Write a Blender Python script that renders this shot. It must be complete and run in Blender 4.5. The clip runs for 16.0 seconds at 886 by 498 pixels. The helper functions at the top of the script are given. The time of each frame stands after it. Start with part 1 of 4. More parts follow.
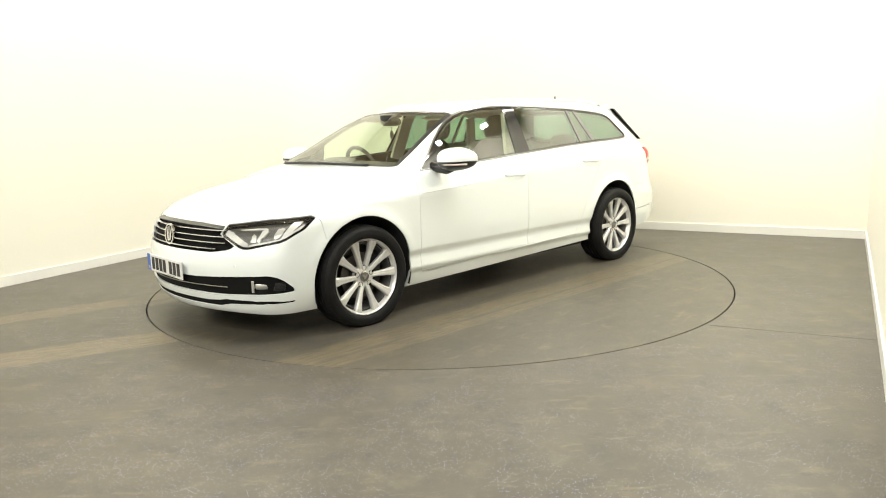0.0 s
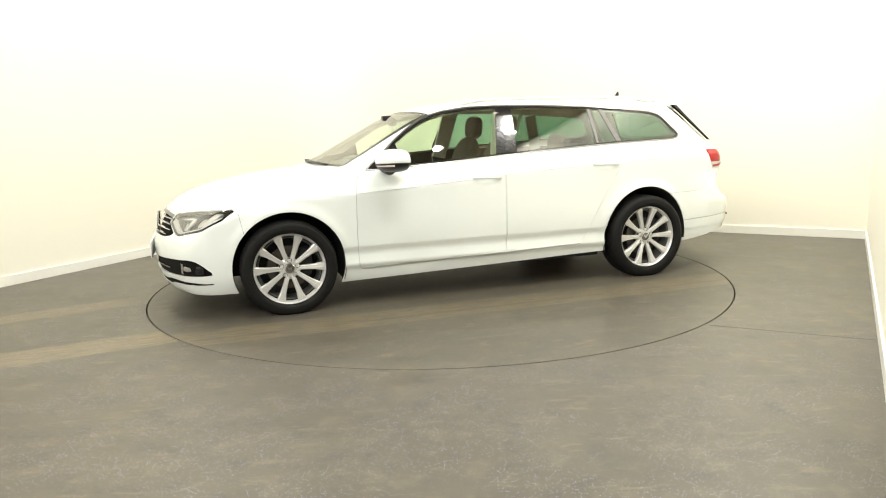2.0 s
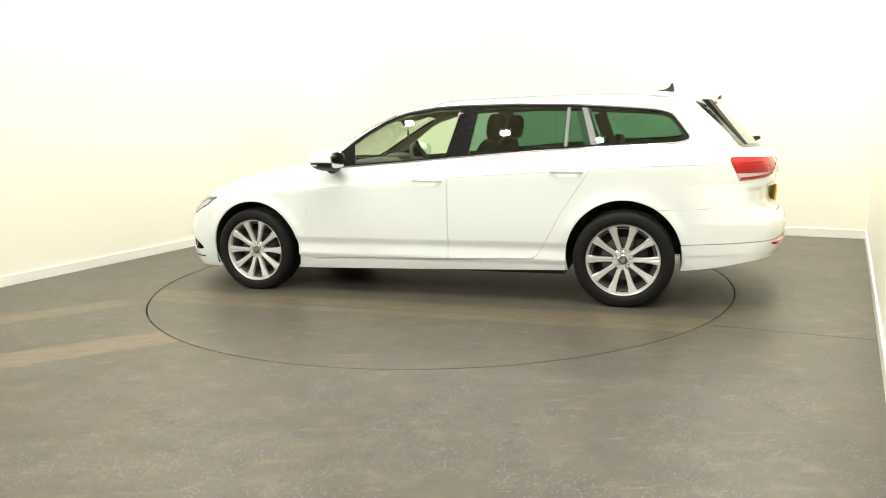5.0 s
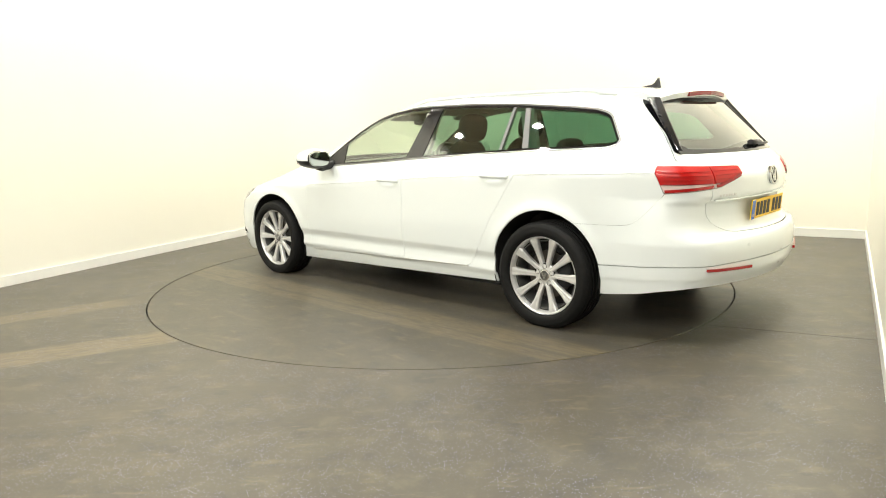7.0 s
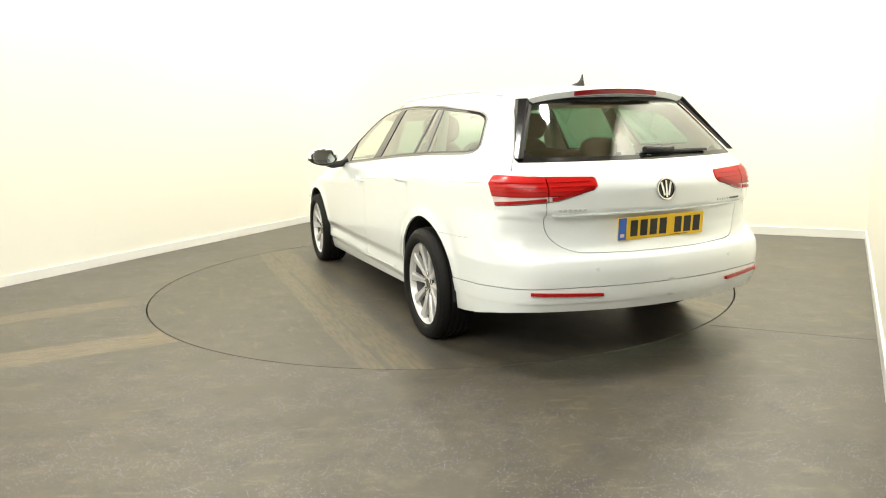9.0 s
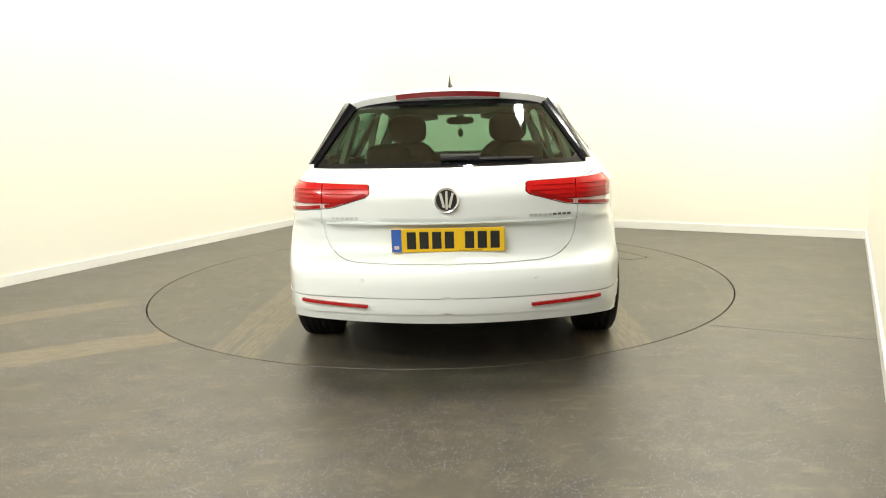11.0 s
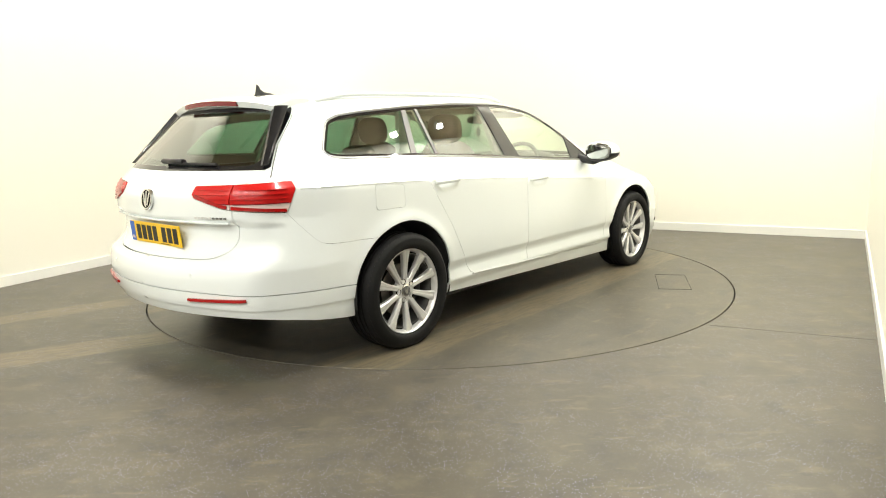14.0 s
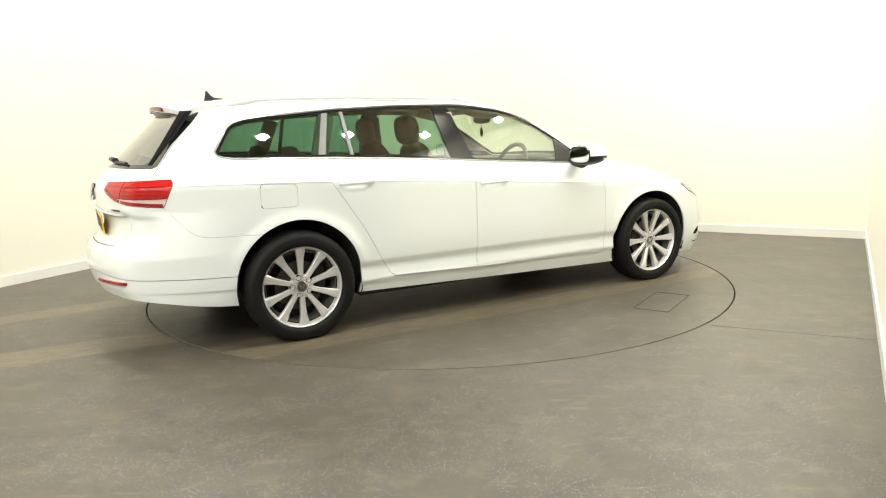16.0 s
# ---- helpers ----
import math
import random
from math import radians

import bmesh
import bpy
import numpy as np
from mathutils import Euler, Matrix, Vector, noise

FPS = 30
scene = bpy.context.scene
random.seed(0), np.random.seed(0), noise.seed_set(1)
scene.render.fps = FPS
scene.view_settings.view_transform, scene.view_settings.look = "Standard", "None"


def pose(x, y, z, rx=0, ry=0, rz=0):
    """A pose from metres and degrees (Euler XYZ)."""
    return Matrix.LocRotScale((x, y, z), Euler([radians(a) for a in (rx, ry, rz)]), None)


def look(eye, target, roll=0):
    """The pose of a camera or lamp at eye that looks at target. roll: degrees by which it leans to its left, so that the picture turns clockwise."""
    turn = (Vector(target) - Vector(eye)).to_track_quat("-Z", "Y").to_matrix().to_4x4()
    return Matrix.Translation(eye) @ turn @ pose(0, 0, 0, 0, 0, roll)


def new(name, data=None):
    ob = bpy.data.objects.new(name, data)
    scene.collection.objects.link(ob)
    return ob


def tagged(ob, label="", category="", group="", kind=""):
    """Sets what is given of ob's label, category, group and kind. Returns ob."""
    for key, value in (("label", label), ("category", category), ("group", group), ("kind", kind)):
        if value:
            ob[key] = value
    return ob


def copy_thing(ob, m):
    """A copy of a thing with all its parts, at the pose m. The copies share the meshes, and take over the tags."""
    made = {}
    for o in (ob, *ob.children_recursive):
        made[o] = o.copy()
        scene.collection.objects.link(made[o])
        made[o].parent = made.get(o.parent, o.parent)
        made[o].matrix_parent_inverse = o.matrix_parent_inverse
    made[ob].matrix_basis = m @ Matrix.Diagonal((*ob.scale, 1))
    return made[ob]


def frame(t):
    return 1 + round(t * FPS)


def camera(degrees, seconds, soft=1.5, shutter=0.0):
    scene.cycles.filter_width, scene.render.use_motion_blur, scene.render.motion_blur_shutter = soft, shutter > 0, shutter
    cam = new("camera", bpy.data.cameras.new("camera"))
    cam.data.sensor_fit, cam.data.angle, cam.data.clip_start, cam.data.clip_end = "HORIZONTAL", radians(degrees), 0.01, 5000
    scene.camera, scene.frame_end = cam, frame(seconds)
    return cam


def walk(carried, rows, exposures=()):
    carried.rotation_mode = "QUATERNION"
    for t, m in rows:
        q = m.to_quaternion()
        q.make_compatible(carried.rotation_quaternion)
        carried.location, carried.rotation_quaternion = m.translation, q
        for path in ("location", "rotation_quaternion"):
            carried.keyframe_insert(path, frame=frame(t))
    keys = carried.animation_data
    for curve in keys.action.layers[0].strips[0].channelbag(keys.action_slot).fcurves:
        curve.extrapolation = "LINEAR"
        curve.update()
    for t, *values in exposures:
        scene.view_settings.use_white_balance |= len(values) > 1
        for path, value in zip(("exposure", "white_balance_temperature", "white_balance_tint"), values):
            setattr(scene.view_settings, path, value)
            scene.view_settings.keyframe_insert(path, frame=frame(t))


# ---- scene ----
EYE = Vector((0.0, 0.0, 1.207))
cam = camera(65.13, 16.0, soft=1.05)
_aim = look(EYE, EYE + Vector((0, math.cos(radians(9.893)), -math.sin(radians(9.893)))), -1.631)
walk(cam, [(0.0, _aim), (16.0, _aim)])

# turntable and car: middle of the disc, the disc's radius, the car's place on it, turn in degrees time by time
HUB = (-0.0267, 5.6176)
DISC_R = 2.2467
CAR_OFF = (0.1066, 0.1843)
TURN = [(0.0, 223.3), (0.5, 217.36), (1.0, 210.83), (1.5, 204.95), (2.0, 198.53), (2.5, 192.49), (3.0, 186.14), (3.5, 180.29),
        (6.0, 149.7), (6.5, 143.7), (7.0, 137.15), (7.5, 131.16), (8.0, 124.75), (10.5, 93.45), (11.0, 86.91), (11.5, 80.85),
        (12.0, 74.34), (12.5, 68.22), (13.0, 61.7), (13.5, 55.63), (14.0, 49.06), (14.5, 43.05), (15.0, 36.78), (15.5, 32.13), (16.0, 28.85)]


def turn_pose(deg):
    return Matrix.Translation((HUB[0], HUB[1], 0)) @ pose(0, 0, 0, 0, 0, deg)


# ---------------------------------------------------------------- light
world = bpy.data.worlds.new("world")
scene.world = world
world.use_nodes = True
world.node_tree.nodes["Background"].inputs[0].default_value = (1.0, .95, .86, 1)
world.node_tree.nodes["Background"].inputs[1].default_value = .05
scene.view_settings.exposure = 0.0
LAMP_POWER = 30.0
CEILING = 4.1


# ---------------------------------------------------------------- materials
def material(name, color, rough=.5, metal=0.0, coat=0.0, grain=0.0, scale=40.0, bump=0.0, spec=.5, emit=0.0, emit_color=None, large=0.0, large_scale=2.0):
    """A principled material whose colour and roughness vary at a fine and a broad scale."""
    m = bpy.data.materials.new(name)
    m.use_nodes = True
    nt = m.node_tree
    p = nt.nodes["Principled BSDF"]
    p.inputs["Base Color"].default_value = (*color, 1)
    p.inputs["Roughness"].default_value = rough
    p.inputs["Metallic"].default_value = metal
    p.inputs["Specular IOR Level"].default_value = spec
    if coat:
        p.inputs["Coat Weight"].default_value, p.inputs["Coat Roughness"].default_value = coat, .03
    if emit:
        p.inputs["Emission Color"].default_value = (*(emit_color or color), 1)
        p.inputs["Emission Strength"].default_value = emit
    if grain or bump or large:
        co = nt.nodes.new("ShaderNodeTexCoord")
        fine = nt.nodes.new("ShaderNodeTexNoise")
        fine.inputs["Scale"].default_value, fine.inputs["Detail"].default_value = scale, 5
        wide = nt.nodes.new("ShaderNodeTexNoise")
        wide.inputs["Scale"].default_value, wide.inputs["Detail"].default_value = large_scale, 4
        for n in (fine, wide):
            nt.links.new(co.outputs["Object"], n.inputs["Vector"])
        val = nt.nodes.new("ShaderNodeMath"); val.operation = "MULTIPLY_ADD"
        nt.links.new(fine.outputs["Fac"], val.inputs[0]); val.inputs[1].default_value, val.inputs[2].default_value = grain, 1 - grain / 2
        val2 = nt.nodes.new("ShaderNodeMath"); val2.operation = "MULTIPLY_ADD"
        nt.links.new(wide.outputs["Fac"], val2.inputs[0]); val2.inputs[1].default_value, val2.inputs[2].default_value = large, 1 - large / 2
        both = nt.nodes.new("ShaderNodeMath"); both.operation = "MULTIPLY"
        nt.links.new(val.outputs[0], both.inputs[0]); nt.links.new(val2.outputs[0], both.inputs[1])
        tint = nt.nodes.new("ShaderNodeVectorMath"); tint.operation = "SCALE"
        tint.inputs[0].default_value = color
        nt.links.new(both.outputs[0], tint.inputs["Scale"])
        nt.links.new(tint.outputs[0], p.inputs["Base Color"])
        if bump:
            bp = nt.nodes.new("ShaderNodeBump")
            bp.inputs["Strength"].default_value, bp.inputs["Distance"].default_value = bump, .004
            nt.links.new(fine.outputs["Fac"], bp.inputs["Height"])
            nt.links.new(bp.outputs[0], p.inputs["Normal"])
    return m


def glass(name, tint, gloss=1.0, base=.07):
    """Thin tinted glass: it lets light straight through and mirrors by its angle."""
    m = bpy.data.materials.new(name)
    m.use_nodes = True
    nt = m.node_tree
    nt.nodes.remove(nt.nodes["Principled BSDF"])
    clear, mirror, mix, lw, pw, ma = (nt.nodes.new(k) for k in ("ShaderNodeBsdfTransparent", "ShaderNodeBsdfGlossy", "ShaderNodeMixShader", "ShaderNodeLayerWeight", "ShaderNodeMath", "ShaderNodeMath"))
    clear.inputs[0].default_value = (*tint, 1)
    mirror.inputs["Color"].default_value = (gloss, gloss, gloss, 1)
    mirror.inputs["Roughness"].default_value = 0.0
    lw.inputs["Blend"].default_value = .5
    pw.operation, pw.inputs[1].default_value = "POWER", 3.4
    ma.operation, ma.inputs[1].default_value, ma.inputs[2].default_value = "MULTIPLY_ADD", .85, base
    nt.links.new(lw.outputs["Facing"], pw.inputs[0]); nt.links.new(pw.outputs[0], ma.inputs[0]); nt.links.new(ma.outputs[0], mix.inputs[0])
    nt.links.new(clear.outputs[0], mix.inputs[1]); nt.links.new(mirror.outputs[0], mix.inputs[2])
    nt.links.new(mix.outputs[0], nt.nodes["Material Output"].inputs[0])
    return m


def floor_material(name, bands, chips=.68):
    """Grey safety vinyl: cloudy wear, scuffs, fine bright chips; tan tyre dirt along bands (direction, offset, half width, start, end)."""
    m = bpy.data.materials.new(name)
    m.use_nodes = True
    nt = m.node_tree
    N, L = nt.nodes.new, nt.links.new
    p = nt.nodes["Principled BSDF"]
    co = N("ShaderNodeTexCoord")

    def math_(op, a, b=None, c=None):
        n = N("ShaderNodeMath"); n.operation = op
        for i, v in enumerate((a, b, c)):
            if v is not None:
                if isinstance(v, (int, float)):
                    n.inputs[i].default_value = v
                else:
                    L(v, n.inputs[i])
        return n.outputs[0]

    def noise_(scale, detail=5, rough=.6, vec=None):
        n = N("ShaderNodeTexNoise")
        n.inputs["Scale"].default_value, n.inputs["Detail"].default_value, n.inputs["Roughness"].default_value = scale, detail, rough
        L(vec or co.outputs["Object"], n.inputs["Vector"])
        return n.outputs["Fac"]

    def step_(v, lo, hi):
        n = N("ShaderNodeMapRange"); n.interpolation_type = "SMOOTHSTEP"
        L(v, n.inputs[0]); n.inputs[1].default_value, n.inputs[2].default_value = lo, hi
        return n.outputs[0]

    def mix_(fac, a, b):
        n = N("ShaderNodeMix"); n.data_type = "RGBA"
        L(fac, n.inputs[0])
        for i, v in ((6, a), (7, b)):
            if isinstance(v, tuple):
                n.inputs[i].default_value = (*v, 1)
            else:
                L(v, n.inputs[i])
        return n.outputs[2]
    cloud, patch, grit = noise_(1.1, 6), noise_(6, 7, .65), noise_(160, 3)
    col = mix_(step_(cloud, .3, .7), (.074, .064, .046), (.098, .086, .061))
    col = mix_(math_("MULTIPLY", step_(patch, .52, .66), .30), col, (.176, .150, .096))
    col = mix_(math_("MULTIPLY", step_(patch, .48, .34), .55), col, (.048, .046, .043))
    fleck = noise_(34, 6, .7)
    col = mix_(math_("MULTIPLY", step_(fleck, .54, .70), .28), col, (.150, .130, .090))
    col = mix_(math_("MULTIPLY", step_(fleck, .46, .30), .25), col, (.052, .049, .042))
    col = mix_(math_("MULTIPLY", step_(grit, .45, .7), .45), col, (.08, .079, .078))
    # long pale scuffs
    mp = N("ShaderNodeMapping"); mp.inputs["Scale"].default_value = (1, 3.2, 1); mp.inputs["Rotation"].default_value = (0, 0, .25)
    L(co.outputs["Object"], mp.inputs[0])
    scuff = math_("MULTIPLY", step_(noise_(4.2, 8, .7, mp.outputs[0]), .555, .66), .40)
    col = mix_(scuff, col, (.200, .166, .102))
    sep = N("ShaderNodeSeparateXYZ"); L(co.outputs["Object"], sep.inputs[0])
    for ang, off, half, s0, s1, amount, tan in bands:
        ca, sa = math.cos(radians(ang)), math.sin(radians(ang))
        along = math_("ADD", math_("MULTIPLY", sep.outputs[0], ca), math_("MULTIPLY", sep.outputs[1], sa))
        across = math_("SUBTRACT", math_("ADD", math_("MULTIPLY", sep.outputs[0], -sa), math_("MULTIPLY", sep.outputs[1], ca)), off)
        cv = N("ShaderNodeCombineXYZ"); L(math_("MULTIPLY", along, .12), cv.inputs[0]); L(across, cv.inputs[1])
        streak = noise_(48, 6, .65, cv.outputs[0])
        edge = math_("ADD", math_("ABSOLUTE", across), math_("MULTIPLY", math_("SUBTRACT", cloud, .5), .10))
        fac = math_("MULTIPLY", step_(edge, half * 1.12, half * .8), math_("MULTIPLY", step_(along, s0, s0 + .3), step_(along, s1, s1 - .3)))
        fac = math_("MULTIPLY", fac, math_("MULTIPLY", math_("MULTIPLY_ADD", step_(streak, .38, .60), .8, .2), amount))
        col = mix_(fac, col, tan)
    vor = N("ShaderNodeTexVoronoi"); vor.inputs["Scale"].default_value = 125
    L(co.outputs["Object"], vor.inputs["Vector"])
    pick = N("ShaderNodeSeparateColor"); L(vor.outputs["Color"], pick.inputs[0])
    chip = math_("MULTIPLY", step_(vor.outputs["Distance"], .30, .17), step_(pick.outputs[0], .50, .54))
    chip = math_("MULTIPLY", chip, step_(noise_(2.6, 5), .34, .58))
    col = mix_(math_("MULTIPLY", chip, chips), col, (.46, .47, .72))
    L(col, p.inputs["Base Color"])
    L(math_("MULTIPLY_ADD", fleck, .16, .34), p.inputs["Roughness"])
    p.inputs["Specular IOR Level"].default_value = .42
    bp = N("ShaderNodeBump"); bp.inputs["Strength"].default_value, bp.inputs["Distance"].default_value = .12, .003
    L(math_("ADD", grit, math_("MULTIPLY", fleck, .15)), bp.inputs["Height"]); L(bp.outputs[0], p.inputs["Normal"])
    return m


TAN = (.200, .160, .094)
M_WALL = material("cream_wall_paint", (.87, .85, .75), .7, grain=.02, scale=90, large=.03, large_scale=.7, bump=.03)
M_SKIRT = material("white_gloss_paint", (.80, .80, .76), .35, grain=.03, scale=30, large=.05)
M_CEIL = material("brown_ceiling_board", (.44, .37, .26), .8, grain=.05, scale=20, large=.1, large_scale=.6)
M_BEAM = material("dark_steel_beam", (.12, .115, .11), .5, grain=.1)
M_FAR = material("grey_hall_wall", (.40, .38, .34), .8, grain=.05, scale=15, large=.15, large_scale=.5)
M_LAMP = material("lamp_diffuser", (1, 1, 1), .4, emit=9.0, emit_color=(1, .96, .86))
M_FLOOR = floor_material("grey_safety_vinyl", [(27, 4.42, .16, -1.2, .95, .8, TAN), (33, 5.50, .13, -1.6, .95, .75, TAN)])
M_DISC = floor_material("grey_turntable_vinyl", [(0, .98, .10, -2.3, 2.3, .5, TAN), (0, 1.16, .06, -2.3, 2.3, .5, TAN), (0, .80, .05, -2.3, 2.3, .6, (.06, .057, .052)), (0, -1.16, .12, -2.3, 2.3, .6, TAN),
                                                (0, -.94, .05, -2.3, 2.3, .5, TAN), (0, -.80, .07, -2.3, 2.3, .6, (.06, .057, .052)), (3, .45, .16, -2.3, 2.3, .4, (.07, .066, .06))], .22)
M_SEAM = material("weld_bead", (.045, .042, .036), .6, grain=.2)
M_PIT = material("dark_joint", (.012, .012, .012), .9, grain=.2)


# ---------------------------------------------------------------- helpers for meshes
def part(name, bm, mat, parent=None, label="", bevel=0.0):
    me = bpy.data.meshes.new(name)
    bm.to_mesh(me)
    bm.free()
    if "lie" in me.attributes:
        n = np.zeros(len(me.vertices) * 3, np.float32)
        me.attributes["lie"].data.foreach_get("vector", n)
        me.attributes.remove(me.attributes["lie"])
        me.normals_split_custom_set_from_vertices(n.reshape(-1, 3).tolist())
    for mm in (mat if isinstance(mat, (list, tuple)) else [mat]):
        me.materials.append(mm)
    ob = new(name, me)
    if bevel:
        md = ob.modifiers.new("bevel", "BEVEL")
        md.width, md.segments, md.limit_method, md.angle_limit = bevel, 2, "ANGLE", radians(40)
    if parent:
        ob.parent = parent
    if label:
        ob["label"] = label
    return ob


def add_box(bm, x0, y0, z0, x1, y1, z1, m=None):
    vs = bmesh.ops.create_cube(bm, size=1)["verts"]
    for v in vs:
        v.co = Vector(((x0 + x1) / 2 + v.co.x * (x1 - x0), (y0 + y1) / 2 + v.co.y * (y1 - y0), (z0 + z1) / 2 + v.co.z * (z1 - z0)))
        if m:
            v.co = m @ v.co
    return vs


def box_bm(*a, m=None):
    bm = bmesh.new()
    add_box(bm, *a, m=m)
    return bm


def lathe(profile, n=48, axis="y", close=False):
    """Turns (radius, offset) pairs about an axis."""
    bm = bmesh.new()
    rings = []
    for r, o in profile:
        ring = []
        for i in range(n):
            a = 2 * math.pi * i / n
            c, s = r * math.cos(a), r * math.sin(a)
            ring.append(bm.verts.new({"y": (c, o, s), "z": (c, s, o), "x": (o, c, s)}[axis]))
        rings.append(ring)
    if close:
        rings.append(rings[0])
    for a, b in zip(rings, rings[1:]):
        for i in range(n):
            bm.faces.new((a[i], a[(i + 1) % n], b[(i + 1) % n], b[i])).smooth = True
    if not close:
        for ring in (rings[0], rings[-1]):
            if (ring[0].co - ring[n // 2].co).length > 1e-4:
                bm.faces.new(ring)
    bmesh.ops.recalc_face_normals(bm, faces=bm.faces)
    for e in bm.edges:
        if len(e.link_faces) == 2 and e.calc_face_angle(0) > .7:
            e.smooth = False
    return bm


def sweep(points, section, up=(0, 0, 1), caps=True):
    """Carries a closed (across, up) section along a line of points."""
    bm = bmesh.new()
    pts = [Vector(p) for p in points]
    rings = []
    for i, p in enumerate(pts):
        d = (pts[min(i + 1, len(pts) - 1)] - pts[max(i - 1, 0)]).normalized()
        u = Vector(up)
        sd = d.cross(u).normalized()
        u = sd.cross(d).normalized()
        rings.append([bm.verts.new(p + sd * a + u * b) for a, b in section])
    k = len(section)
    for a, b in zip(rings, rings[1:]):
        for i in range(k):
            bm.faces.new((a[i], a[(i + 1) % k], b[(i + 1) % k], b[i])).smooth = k > 6
    if caps:
        bm.faces.new(rings[0]); bm.faces.new(rings[-1])
    bmesh.ops.recalc_face_normals(bm, faces=bm.faces)
    return bm


def oval(w, h, n=12):
    return [(w / 2 * math.cos(2 * math.pi * i / n), h / 2 * math.sin(2 * math.pi * i / n)) for i in range(n)]


def blob(size, n=20, power=2.6):
    """A rounded cushion: a superellipsoid of the given full size."""
    bm = bmesh.new()
    bmesh.ops.create_uvsphere(bm, u_segments=n * 2, v_segments=n, radius=1)
    for v in bm.verts:
        c = v.co.normalized()
        k = (abs(c.x) ** power + abs(c.y) ** power + abs(c.z) ** power) ** (-1 / power)
        v.co = Vector((c.x * k * size[0] / 2, c.y * k * size[1] / 2, c.z * k * size[2] / 2))
    for f in bm.faces:
        f.smooth = True
    return bm


def moved(bm, m):
    bmesh.ops.transform(bm, matrix=m, verts=bm.verts)
    return bm


def joined(*bms):
    me = bpy.data.meshes.new("join")
    out = bmesh.new()
    for b in bms:
        b.to_mesh(me)
        out.from_mesh(me)
        b.free()
    bpy.data.meshes.remove(me)
    return out


# ---------------------------------------------------------------- the studio
DEEP = Vector((.472, .8816))          # along the side walls, away from the camera
WIDE = Vector((.8688, -.4952))        # along the back wall
WEST, CORNER, EAST = Vector((-3.706, 5.667)), Vector((-1.475, 10.07)), Vector((4.222, 6.812))
COVE = 1.05
WALL_H = CEILING


def strip_wall(name, path, outward, thick=.16, h=WALL_H, z0=-.02):
    """A wall of even thickness along a plan path, outward is the side of its back (+1 left of the path)."""
    bm = bmesh.new()
    pts = [Vector((p[0], p[1])) for p in path]
    cols = []
    for i, p in enumerate(pts):
        d = (pts[min(i + 1, len(pts) - 1)] - pts[max(i - 1, 0)]).normalized()
        n = Vector((-d.y, d.x)) * outward
        q = p + n * thick
        cols.append([bm.verts.new((p.x, p.y, z0)), bm.verts.new((p.x, p.y, z0 + h)), bm.verts.new((q.x, q.y, z0 + h)), bm.verts.new((q.x, q.y, z0))])
    for a, b in zip(cols, cols[1:]):
        for i in range(4):
            bm.faces.new((a[i], a[(i + 1) % 4], b[(i + 1) % 4], b[i])).smooth = len(path) > 4
    bm.faces.new(cols[0]); bm.faces.new(cols[-1])
    bmesh.ops.recalc_face_normals(bm, faces=bm.faces)
    for e in bm.edges:
        if e.calc_face_angle(0) > .6:
            e.smooth = False
    return bm


